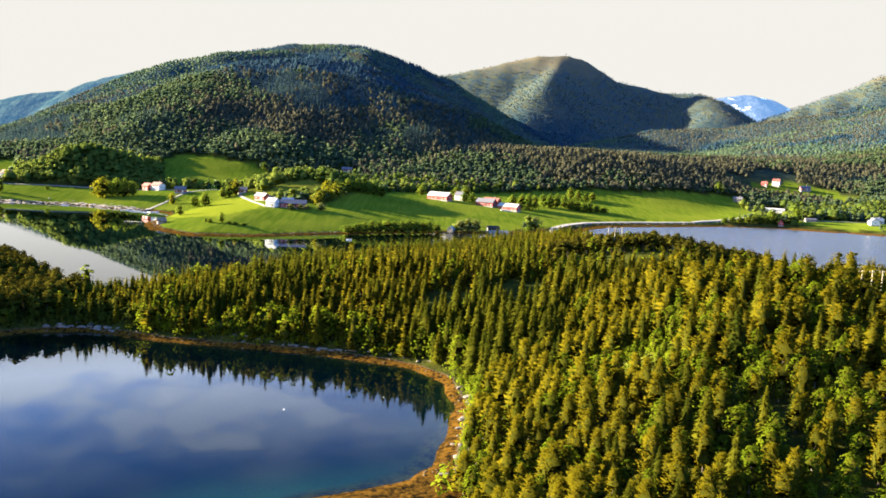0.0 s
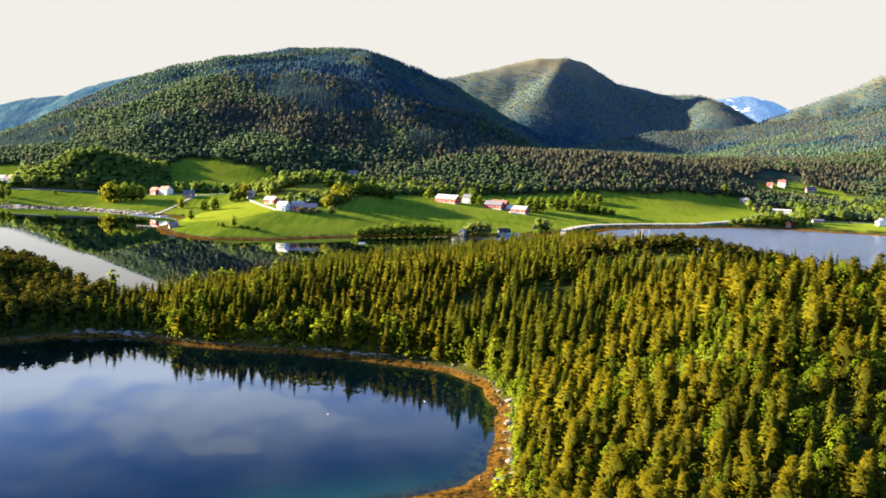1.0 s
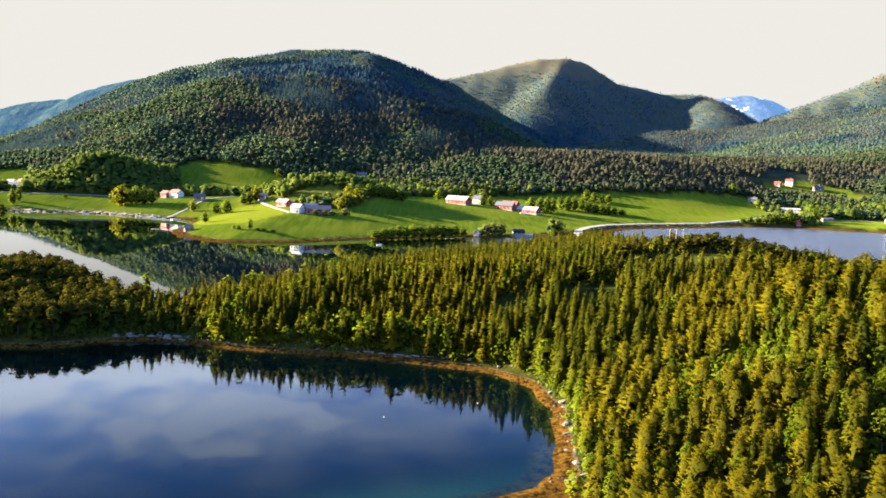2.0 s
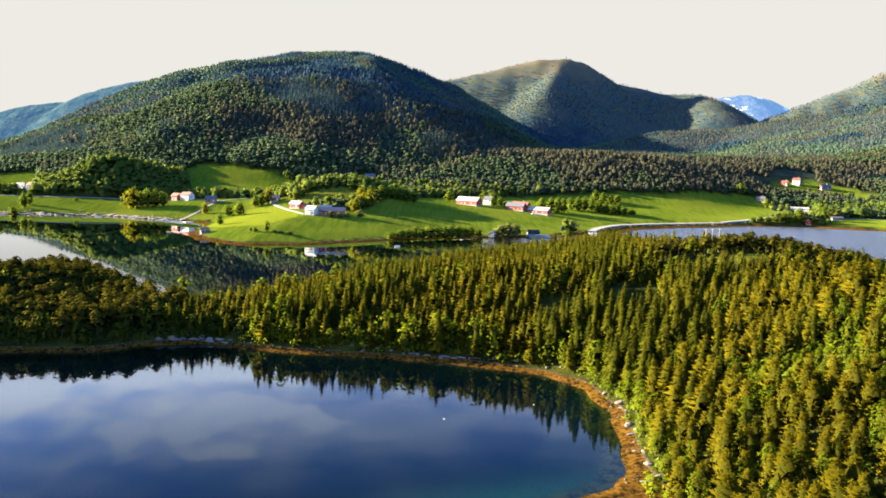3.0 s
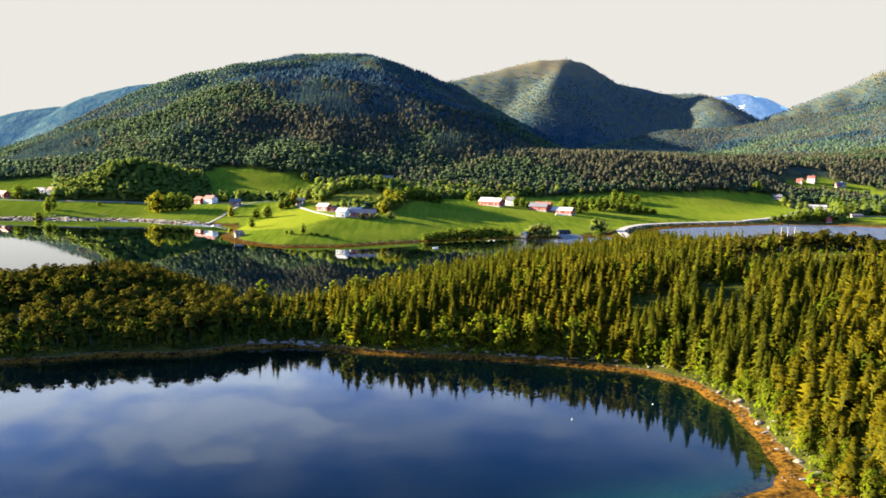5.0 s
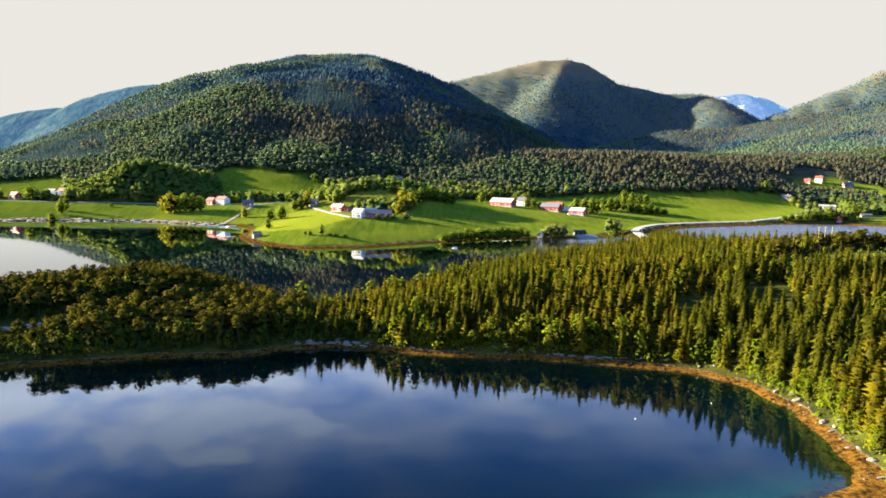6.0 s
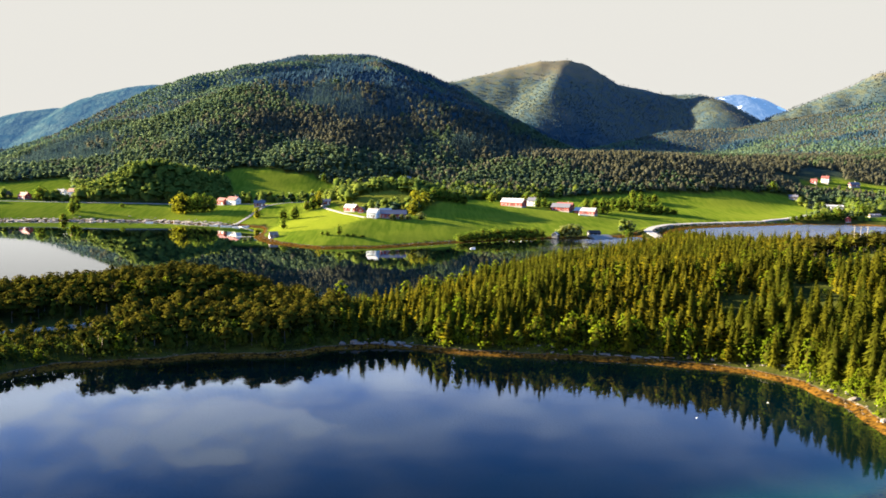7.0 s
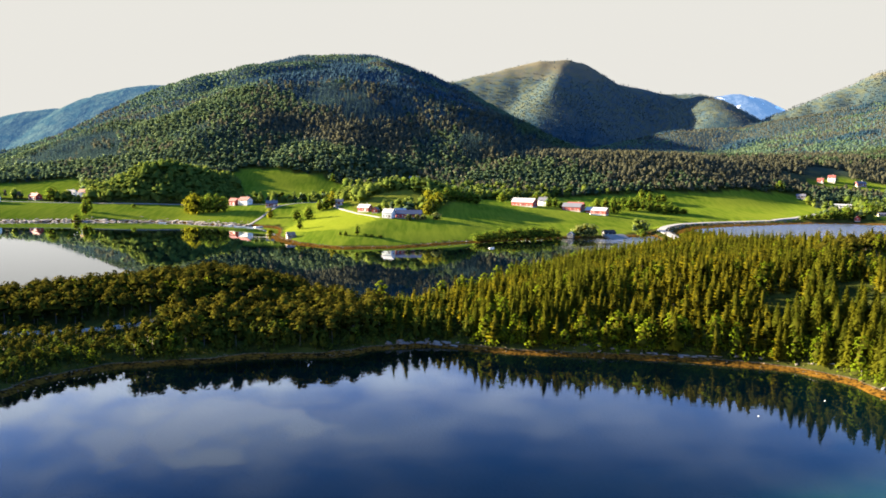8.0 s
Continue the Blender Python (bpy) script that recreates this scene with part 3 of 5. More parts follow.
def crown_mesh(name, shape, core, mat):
    """A crown with its added filler core inside."""
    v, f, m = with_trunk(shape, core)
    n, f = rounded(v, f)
    return mesh_from(name, v, f, [mat, CROWN_CORE], False, None, m, n)


def trunk_shape(sides=5, top=0.9, r=0.016):
    t = np.arange(sides) * 2 * math.pi / sides
    ring = np.stack([np.cos(t), np.sin(t)], 1)
    v = np.concatenate([np.c_[ring * r, np.full(sides, -0.06)], np.c_[ring * r * 0.7, np.full(sides, top * 0.5)], np.c_[ring * r * 0.2, np.full(sides, top)]])
    f = []
    for k in range(2):
        for j in range(sides):
            a, b = k * sides + j, k * sides + (j + 1) % sides
            f += [(a, b, b + sides), (a, b + sides, a + sides)]
    return v, np.array(f)


def merged(name, shapes, places, mats, label, category, seed=1, soft=True, lift=0.0):
    """Many trees of one kind as one mesh. shapes: (verts, faces, material number) lists; places: x, y, z, tall, wide."""
    rng = np.random.default_rng(seed)
    V, Fa, T, M, N, at = [], [], [], [], [], 0
    pick = rng.integers(0, len(shapes), len(places))
    for k, (v, f, m) in enumerate(shapes):
        some = places[pick == k]
        if not len(some):
            continue
        n, f = rounded(v, f, lift)
        t = rng.uniform(0, 2 * math.pi, len(some))
        c, s = np.cos(t)[:, None], np.sin(t)[:, None]
        w, h = some[:, 4:5], some[:, 3:4]
        lean = rng.normal(size=(len(some), 2)) * 0.02
        vx = (v[:, 0] * c - v[:, 1] * s) * w + some[:, 0:1] + v[:, 2] * h * lean[:, :1]
        vy = (v[:, 0] * s + v[:, 1] * c) * w + some[:, 1:2] + v[:, 2] * h * lean[:, 1:]
        vz = v[:, 2] * h + some[:, 2:3]
        V.append(np.stack([vx, vy, vz], -1).reshape(-1, 3))
        N.append(np.stack([n[:, 0] * c - n[:, 1] * s, n[:, 0] * s + n[:, 1] * c, np.broadcast_to(n[:, 2], vx.shape)], -1).reshape(-1, 3))
        Fa.append((f[None] + (np.arange(len(some)) * len(v))[:, None, None] + at).reshape(-1, 3))
        stand = 0.5 + 0.75 * wave(some[:, 0], some[:, 1], 55.0, 83, 3)
        T.append(np.repeat(np.clip(0.55 * stand + 0.45 * rng.uniform(0, 1, len(some)), 0.01, 0.99), len(v)))
        M.append(np.tile(m, len(some)))
        at += len(some) * len(v)
    me = mesh_from(name, np.concatenate(V), np.concatenate(Fa), mats, False, {"tint": np.concatenate(T)}, np.concatenate(M), np.concatenate(N) if soft else None)
    return tagged(new(name, me), label, category, kind="stuff")


def with_trunk(crown, *inner):
    v, f = crown
    tv, tf = inner[0]
    for more in inner[1:]:
        tv, tf = np.concatenate([tv, more[0]]), np.concatenate([tf, more[1] + len(tv)])
    m = np.r_[np.zeros(len(f), int), np.ones(len(tf), int)]
    if len(inner) > 1:
        m[len(m) - len(inner[-1][1]) :] = 2
    return np.concatenate([v, tv]), np.concatenate([f, tf + len(v)]), m


def bare(shape):
    v, f = shape
    return v, f, np.zeros(len(f), int)


rng = np.random.default_rng(4)
KINDS = {
    "spruce": ([with_trunk(spruce_shape(rng, 18, 9), trunk_shape(3), core_shape(0.04, 0.085, 0.9, 0.25)) for _ in range(6)], [SPRUCE, BARK, CROWN_CORE], "dark green spruces with drooping boughs crowding the peninsula", "spruce trees"),
    "pine": ([with_trunk(spruce_shape(rng, 18, 9, -0.12) if k % 4 == 0 else pine_shape(rng, 240, 0.048), trunk_shape(3, 0.8, 0.012), core_shape(0.08, 0.10, 0.92, 0.3)) for k in range(8)], [PINE, BARK, CROWN_CORE], "olive-green pines with ragged narrow crowns on the peninsula", "pine trees"),
    "birch": ([with_trunk(round_shape(rng, 165, 0.1, 0.2, size=0.038), trunk_shape(3, 0.5, 0.01), core_shape(0.14, 0.13, 0.92, 0.5)) for _ in range(6)], [BIRCH, BIRCH_BARK, CROWN_CORE], "fresh green birches among the conifers", "birch trees"),
    "old_pine": ([with_trunk(round_shape(rng, 120, 0.46, 0.23, 0.62, 0.042, 9), trunk_shape(4, 0.8, 0.016), core_shape(0.46, 0.17, 0.94, 0.5)) for _ in range(6)], [OLD_PINE, BARK, CROWN_CORE], "old pines with rounded crowns on bare trunks", "pine trees"),
    "alder": ([with_trunk(round_shape(rng, 110, 0.06, 0.22, size=0.044), trunk_shape(3, 0.5, 0.012), core_shape(0.10, 0.14, 0.92, 0.5)) for _ in range(6)], [SHADED_LEAF, BARK, CROWN_CORE], "dark green leafy trees crowding the low isthmus shore", "alder trees"),
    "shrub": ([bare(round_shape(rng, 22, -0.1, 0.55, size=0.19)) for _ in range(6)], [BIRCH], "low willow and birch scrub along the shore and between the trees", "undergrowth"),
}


def scatter(x0, x1, y0, y1, step, seed):
    r = np.random.default_rng(seed)
    gx, gy = np.meshgrid(np.arange(x0, x1, step), np.arange(y0, y1, step))
    gx, gy = gx.ravel(), gy.ravel()
    return gx + r.uniform(-0.48, 0.48, gx.size) * step, gy + r.uniform(-0.48, 0.48, gx.size) * step, r


x, y, r = scatter(-330, 330, 60, 560, 3.15, 21)
d = shore(x, y, PENINSULA) + 2.2 * wave(x, y, 14.0, 3, 3)
way = fold(x, y, ROADS[-1])[0]
glade = np.maximum(bump(x, y, 72, 254, 19, 17, 1.0), bump(x, y, 52, 258, 21, 17, 1.0))
gap = wave(x, y, 22.0, 33, 2)
dark_gap = np.maximum(bump(x, y, 26, 230, 9, 19, 1.0), bump(x, y, 5, 231, 8, 10, 1.0))
seen = (x < 10 + 0.66 * y) & (x > -175 - 0.66 * y) & (d > np.where(y < 150, 5.5, 4.4)) & ((x > 6.5) | (y > 152) | (x < -60)) & (way > np.where(x > -203, 2.2, 4.5)) & (glade < 0.72) & (gap > -0.66) & (dark_gap < 0.45)
x, y, d = x[seen], y[seen], d[seen]
z = height(x, y) - 0.2
chance = r.uniform(size=x.size)
patch = wave(x, y, 38.0, 31, 3)
leafy = 0.12 + 0.7 * np.clip(1 - d / 13, 0, 1) + 0.5 * np.clip((x - 25) / 40, 0, 1) * np.clip((175 - y) / 50, 0, 1) + 0.3 * (x < -95)
dense = (bump(x, y, 14, 200, 22, 30, 1.0) > 0.35) | ((patch > 0.12) & (x > -90) & (y > 215))
kind = np.where(chance < leafy, 2, np.where(dense & (chance < 0.9), 0, np.where(chance > 0.92, 0, 1)))
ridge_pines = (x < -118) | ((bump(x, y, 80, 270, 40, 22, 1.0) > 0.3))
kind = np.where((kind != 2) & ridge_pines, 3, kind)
tall = np.select([kind == 0, kind == 1, kind == 2], [r.uniform(7.2, 12, x.size), r.uniform(6.2, 10.4, x.size), r.uniform(4, 8.5, x.size)], r.uniform(7.5, 10.5, x.size))
verge = (x < -186) & (y < 236 + 0.42 * (x + 215)) & (y > 150)
low_growth = np.where(verge, 1.0, bump(x, y, 38, 150, 13, 8, 1.0))
# half the verge trees become old pines for their darker tone
kind = np.where(low_growth > 0.4, np.where(verge & (chance > 0.45), 3, 2), kind)
tall = np.where((kind == 3) & (x > 20), tall * 0.82, tall)
tall = tall * np.where(low_growth > 0.4, np.where(verge, 0.5, 0.5), 1.0)
tall = tall * np.where((bump(x, y, 14, 200, 22, 30, 1.0) > 0.35) & (kind == 0), 1.25, 1.0)
# leafy trees on the isthmus take the darkened leaf colour
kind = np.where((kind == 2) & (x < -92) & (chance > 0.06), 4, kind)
tall = tall * np.where(kind < 2, r.choice([0.85, 1.0, 1.0, 1.22], x.size), 1.0)
tall = tall * np.where((kind == 2) & (d < 15) & (x < 8) & (y > 150), r.uniform(0.9, 1.5, x.size), 0.87)
wide = tall * r.uniform(1.0, 1.45, x.size) * np.select([kind == 0, kind == 1], [0.86, 1.0], 1.1)
wide = wide * np.where((kind == 1) & (x > 5) & (y < 195), 1.3, 1.0)
PLACES = np.stack([x, y, z, tall, wide], 1)
kind_of = kind
NEAREST = np.argsort(np.hypot(np.clip(x, -110, 0) - x, y))
FARTHER = {
    "spruce": [with_trunk(spruce_shape(rng, 12, 8), trunk_shape(3), core_shape(0.04, 0.085, 0.9, 0.25, 4)) for _ in range(6)],
    "pine": [with_trunk(spruce_shape(rng, 10, 7, -0.10), trunk_shape(3, 0.8, 0.012), core_shape(0.05, 0.09, 0.92, 0.28, 4)) for _ in range(8)],
    "birch": [with_trunk(round_shape(rng, 85, 0.1, 0.2, size=0.052), trunk_shape(3, 0.5, 0.01), core_shape(0.14, 0.14, 0.92, 0.5, 4)) for _ in range(6)],
    "old_pine": [with_trunk(round_shape(rng, 56, 0.46, 0.23, 0.62, 0.056, 9), trunk_shape(3, 0.8, 0.016), core_shape(0.46, 0.17, 0.94, 0.5, 5)) for _ in range(6)],
}
FARTHER["alder"] = [with_trunk(round_shape(rng, 62, 0.06, 0.22, size=0.056), trunk_shape(3, 0.5, 0.012), core_shape(0.10, 0.14, 0.92, 0.5, 4)) for _ in range(6)]
AWAY = np.hypot(np.clip(x, -110, 0) - x, y)
SINGLES = (300, 300, 200, 120, 80)
for k, name in enumerate(("spruce", "pine", "birch", "old_pine", "alder")):
    shapes, mats, label, category = KINDS[name]
    mine = NEAREST[kind[NEAREST] == k]
    mine = mine[SINGLES[k] :]
    for group, made, seed in ((mine[AWAY[mine] < 205], shapes, 50 + k), (mine[AWAY[mine] >= 205], FARTHER[name], 55 + k)):
        if len(group):
            merged(name + "_wood", made, PLACES[group], mats, label, category, seed)

# the wood goes on along the shore under the flight
x, y, r = scatter(-30, 60, -50, 62, 4.2, 23)
d = shore(x, y, PENINSULA) + 2.2 * wave(x, y, 14.0, 3, 3)
x, y = x[d > 5], y[d > 5]
tall = r.uniform(6, 10, x.size)
under = r.uniform(size=x.size) < 0.7
for name, some, seed in (("pine", under, 58), ("birch", ~under, 59)):
    shapes, mats, label, category = KINDS[name]
    merged(name + "_wood", FARTHER[name], np.stack([x, y, height(x, y) - 0.2, tall, tall * 1.3], 1)[some], mats, label, category, seed)

x, y, r = scatter(-330, 260, 70, 480, 2.6, 77)
d = shore(x, y, PENINSULA) + 2.2 * wave(x, y, 14.0, 3, 3)
seen = (x < 10 + 0.66 * y) & (x > -122 - 0.66 * y) & (d > np.where(y < 150, 5.0, 3.3)) & ((x > 3.0) | (y > 152) | (x < -60)) & (fold(x, y, ROADS[-1])[0] > np.where(x > -203, 2.0, 3.5)) & (r.uniform(size=x.size) < np.where((x < -92) & (d < 22), 0.85, np.where(d < np.where(y < 150, 13, 10), 0.75, np.where(bump(x, y, 38, 150, 15, 10, 1.0) > 0.3, 0.95, np.where(bump(x, y, 62, 256, 26, 18, 1.0) > 0.4, 0.3, 0.08)))))
x, y, d = x[seen], y[seen], d[seen]
tall = r.uniform(1.2, 3.2, x.size)
shapes, mats, label, category = KINDS["shrub"]
P = np.stack([x, y, height(x, y), tall, tall * r.uniform(0.9, 1.4, x.size)], 1)
merged("shore_scrub", shapes, P[x > -92], mats, label, category, 91)
# same scrub on the isthmus, its shade put into darker leaves
merged("alder_scrub", shapes, P[x <= -92], [SHADED_LEAF], "dark leafy scrub down to the isthmus shore", category, 92)


def part(name, mesh, parent, label="", category=""):
    ob = new(name, mesh)
    ob.parent = parent
    return tagged(ob, label, category)


def single_tree(name, crowns, trunk, mats, place, label, group, k):
    """One tree: an Empty at its foot, trunk and crown under it."""
    px_, py_, pz_, tall_, wide_ = place
    ob = new(name)
    ob.location, ob.scale, ob.rotation_euler = (px_, py_, pz_), (wide_, wide_, tall_), (0, 0, k * 2.4)
    tagged(ob, label, "tree", group)
    part("trunk", trunk, ob)
    part("crown", crowns[k % len(crowns)], ob)
    return ob


SINGLE = {
    "spruce_tree": (0, [crown_mesh("spruce_crown", spruce_shape(rng, 26, 13), core_shape(0.04, 0.11, 0.9, 0.25), SPRUCE) for _ in range(6)], BARK, "dark green spruce with drooping boughs in the shore wood", "spruces near the bay"),
    "pine_tree": (1, [crown_mesh("pine_crown", pine_shape(rng, 600, 0.032), core_shape(0.08, 0.12, 0.93, 0.3), PINE) for _ in range(8)], BARK, "olive-green pine with a ragged narrow crown", "pines near the bay"),
    "birch_tree": (2, [crown_mesh("birch_crown", round_shape(rng, 310, 0.1, 0.2, size=0.030), core_shape(0.14, 0.14, 0.92, 0.5), BIRCH) for _ in range(6)], BIRCH_BARK, "fresh green birch with a pale trunk in the wood", "birches near the bay"),
    "old_pine_tree": (3, [crown_mesh("old_pine_crown", round_shape(rng, 300, 0.46, 0.23, 0.62, 0.030, 9), core_shape(0.46, 0.17, 0.94, 0.5), OLD_PINE) for _ in range(6)], BARK, "old pine with a rounded crown on a bare trunk", "old pines on the isthmus"),
    "alder_tree": (4, [crown_mesh("isthmus_crown", round_shape(rng, 230, 0.06, 0.22, size=0.036), core_shape(0.10, 0.14, 0.92, 0.5), SHADED_LEAF) for _ in range(6)], BARK, "dark green leafy tree standing on the isthmus shore", "alders on the isthmus"),
}
for name, (k, crowns, bark, label, group) in SINGLE.items():
    trunk = mesh_from(name + "_trunk", *trunk_shape(6), [bark])
    for i, one in enumerate(NEAREST[kind_of[NEAREST] == k][: SINGLES[k]]):
        single_tree(name, crowns, trunk, [bark], PLACES[one], label, group, i)


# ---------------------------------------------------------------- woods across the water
# blue of the distance haze is mixed into these far and valley colours
HAZED_SPRUCE = foliage("hazed_spruce_needles", (0.015, 0.043, 0.076), (0.041, 0.074, 0.096), (0.050, 0.082, 0.100), 0.45)
HAZED_PINE = foliage("hazed_pine_needles", (0.066, 0.072, 0.062), (0.098, 0.100, 0.070), (0.108, 0.108, 0.074), 0.5)
HAZED_LEAF = foliage("hazed_leaves", (0.044, 0.088, 0.066), (0.098, 0.132, 0.070), (0.110, 0.142, 0.072), 0.5)
HAZED_MID_SPRUCE = foliage("hazed_valley_spruce", (0.014, 0.034, 0.044), (0.033, 0.055, 0.054), (0.040, 0.062, 0.056), 0.5)
HAZED_MID_PINE = foliage("hazed_valley_pine", (0.066, 0.068, 0.046), (0.092, 0.090, 0.054), (0.098, 0.094, 0.058), 0.6)
HAZED_MID_LEAF = foliage("hazed_valley_leaves", (0.044, 0.082, 0.050), (0.098, 0.130, 0.058), (0.108, 0.138, 0.062), 0.6)
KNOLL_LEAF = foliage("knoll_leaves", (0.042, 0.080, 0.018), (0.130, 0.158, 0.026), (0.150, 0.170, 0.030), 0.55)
# upland leaves, greyed and blued to carry the haze before them
HAZED_FELL_LEAF = foliage("hazed_mountain_leaves", (0.030, 0.050, 0.064), (0.060, 0.070, 0.054), (0.068, 0.076, 0.056), 0.45)


def lump_shape(rng, sides, rings, jag=0.25):
    """A low uneven crown: rings of jittered corners (height, half width) under a peak, closed below."""
    v, f = [], []
    for z, w in rings:
        t = np.arange(sides) * 2 * math.pi / sides + rng.uniform(0, 6.28)
        q = w * rng.uniform(1 - jag, 1 + jag, sides)
        v.append(np.c_[q * np.cos(t), q * np.sin(t), z + rng.uniform(-0.06, 0.06, sides)])
    v = np.concatenate(v + [[[rng.uniform(-0.04, 0.04), rng.uniform(-0.04, 0.04), 1.0]]])
    for k in range(len(rings) - 1):
        for j in range(sides):
            a, b = k * sides + j, k * sides + (j + 1) % sides
            f += [(a, b, b + sides), (a, b + sides, a + sides)]
    last = (len(rings) - 1) * sides
    f += [(last + j, last + (j + 1) % sides, len(v) - 1) for j in range(sides)]
    return v, np.array(f)


def tufted(lump, tufts):
    """A crown body with leaf sprays standing out of it."""
    return np.concatenate([lump[0], tufts[0]]), np.concatenate([lump[1], tufts[1] + len(lump[0])]), np.zeros(len(lump[1]) + len(tufts[1]), int)


LEAF_RINGS, PINE_RINGS, CONE_RINGS = [(0.02, 0.17), (0.42, 0.27), (0.80, 0.17)], [(0.05, 0.10), (0.42, 0.19), (0.80, 0.11)], [(0.0, 0.17), (0.5, 0.09)]


def far_wood(step, y0, y1, detail, seed, size):
    x, y, r = scatter(-0.66 * y1 - 130, 0.66 * y1 + 20, y0, y1, step, seed)
    ok = (x < 20 + 0.64 * y) & (x > -130 - 0.64 * y)
    x, y = x[ok], y[ok]
    d = shore(x, y, MAINLAND)
    open_ = any_inside(x, y, MEADOWS) | (d < 9)
    for road in ROADS[:-1] + [CAUSEWAY]:
        open_ |= fold(x, y, road)[0] < 7
    open_ |= (bump(x, y, -134, 686, 44, 25, 1.0) > 0.38) & (r.uniform(size=x.size) < 0.93)
    for hx, hy, hr in CLEARINGS:
        open_ |= np.hypot(x - hx, y - hy) < hr
    z = height(x, y)
    open_ |= (y > 2500) & (r.uniform(size=x.size) < np.clip((z - 270) / 120 + 0.5 * wave(x, y, 120.0, 41, 2), 0, 0.97))
    x, y, z = x[~open_], y[~open_], z[~open_]
    ok = in_sight(x, y, z)
    x, y, z = x[ok], y[ok], z[ok]
    brown = np.maximum(bump(x, y, 240, 1010, 290, 100, 1.2), bump(x, y, -190, 1075, 170, 60, 1.0)) + 1.2 * np.clip((x - 330) / 250, 0, 1) * (y > 1040) * (0.7 + 0.9 * wave(x, y, 210.0, 49, 3))
    patch, patch2 = 1.5 * wave(x + 0.35 * y, y * 0.45, 210.0, 43, 2) + 0.8 * wave(x, y * 0.6, 70.0, 44, 2), wave(x, y, 60.0, 47, 3)
    brown = brown + 0.75 * np.clip(wave(x + 0.4 * y, y * 0.5, 120.0, 53, 2) * 2.2 - 0.25, 0, 1) * (x < 330) * (y > 1250)
    brown = brown - 1.2 * (wave(x, y * 1.6, 130.0, 57, 2) > 0.3) * (x > 330)
    chance = r.uniform(-0.3, 0.3, x.size)
    kind = np.where(brown * 0.9 - 0.35 + 0.75 * patch2 + chance > 0.1, 1, np.where(patch + 0.9 * chance > 0.22, 0, 2))
    kind = np.where((bump(x, y, -358, 802, 95, 60, 1.0) > 0.3) | ((y < 1015) & (kind == 0) & (chance < 0.2)), 2, kind)
    kind = np.where((y > 2300) & (kind == 0) & (chance < 0.22), 2, kind)
    knoll = (detail == 2) & ((bump(x, y, -358, 812, 95, 50, 1.0) > 0.3) | (bump(x, y, -110, 712, 75, 45, 1.0) > 0.25) | ((y < 905) & (chance > -0.12) & (kind == 2)))
    kind = np.where(knoll, 3, kind)
    tall = np.where(kind == 0, r.uniform(9, 14, x.size), r.uniform(6, 10.5, x.size) * np.where(knoll, 1.2, 1.0)) * size * (1.0 if detail == 2 else 0.8)
    wide = tall * np.where(kind == 0, 0.9 if detail == 2 else 1.5, np.where(kind == 1, 1.5, 1.35) if detail == 2 else 1.45) * r.uniform(0.85, 1.25, x.size) * size ** 0.5
    P = np.stack([x, y, z - 0.6, tall, wide], 1)
    rs = np.random.default_rng(seed + 1)
    if detail == 2:
        made = [[bare(spruce_shape(rs, 6, 6)) for _ in range(4)], [tufted(lump_shape(rs, 4, PINE_RINGS[1:]), round_shape(rs, 7, 0.10, 0.20, size=0.11)) for _ in range(6)], [tufted(lump_shape(rs, 4, LEAF_RINGS[1:]), round_shape(rs, 7, 0.05, 0.28, size=0.11)) for _ in range(6)], [tufted(lump_shape(rs, 6, LEAF_RINGS), round_shape(rs, 26, 0.05, 0.29, size=0.075)) for _ in range(6)]]
    else:
        made = [[bare(lump_shape(rs, 5, CONE_RINGS)) for _ in range(5)], [bare(lump_shape(rs, 4, PINE_RINGS[1:])) for _ in range(6)], [bare(lump_shape(rs, 4, LEAF_RINGS[1:])) for _ in range(6)]]
    valley = detail == 2
    names = (("spruce_wood", HAZED_MID_SPRUCE if valley else HAZED_SPRUCE, "dark spruce stands on the hillsides"), ("pine_wood", HAZED_MID_PINE if valley else HAZED_PINE, "brownish pine wood covering the hillsides"), ("leafy_wood", HAZED_FELL_LEAF if detail == 0 else HAZED_MID_LEAF if valley else HAZED_LEAF, "light green broadleaf wood on the hillsides"), ("knoll_wood", KNOLL_LEAF, "yellow-green broadleaf trees on the low knolls by the farms"))
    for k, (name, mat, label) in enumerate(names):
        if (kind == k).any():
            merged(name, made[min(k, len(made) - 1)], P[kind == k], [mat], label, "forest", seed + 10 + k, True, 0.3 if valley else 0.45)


def in_sight(x, y, z):
    """Drops trees on slopes that hills hide from the bay by far."""
    ok = np.ones(x.shape, bool)
    for k in np.linspace(0.35, 0.94, 30):
        ok &= height(-55 + (x + 55) * k, y * k) < 56 + (z + 40 - 56) * k
    return ok


CLEARINGS = [(405, 985, 22), (393, 1000, 18), (46, 605, 14), (13, 591, 10), (402, 818, 12), (362, 799, 9), (470, 980, 20), (423, 989, 18), (-108, 926, 14), (390, 885, 22), (453, 1029, 26), (467, 974, 22), (430, 1015, 18), (365, 925, 16), (386, 866, 15), (383, 850, 12), (372, 908, 12), (436, 975, 16), (424, 970, 14), (-442, 800, 22), (-466, 812, 22), (-276, 753, 18), (5, 785, 26), (22, 792, 12), (56, 770, 22), (-154, 668, 16), (-176, 708, 10), (-485, 785, 20), (-515, 760, 26), (465, 805, 20)]
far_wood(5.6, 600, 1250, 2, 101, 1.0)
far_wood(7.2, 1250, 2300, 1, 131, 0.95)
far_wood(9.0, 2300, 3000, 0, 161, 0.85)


# ---------------------------------------------------------------- buildings
RED = plain("red_boards", (0.22, 0.022, 0.016), 0.8, vary=0.35, scale=0.8)
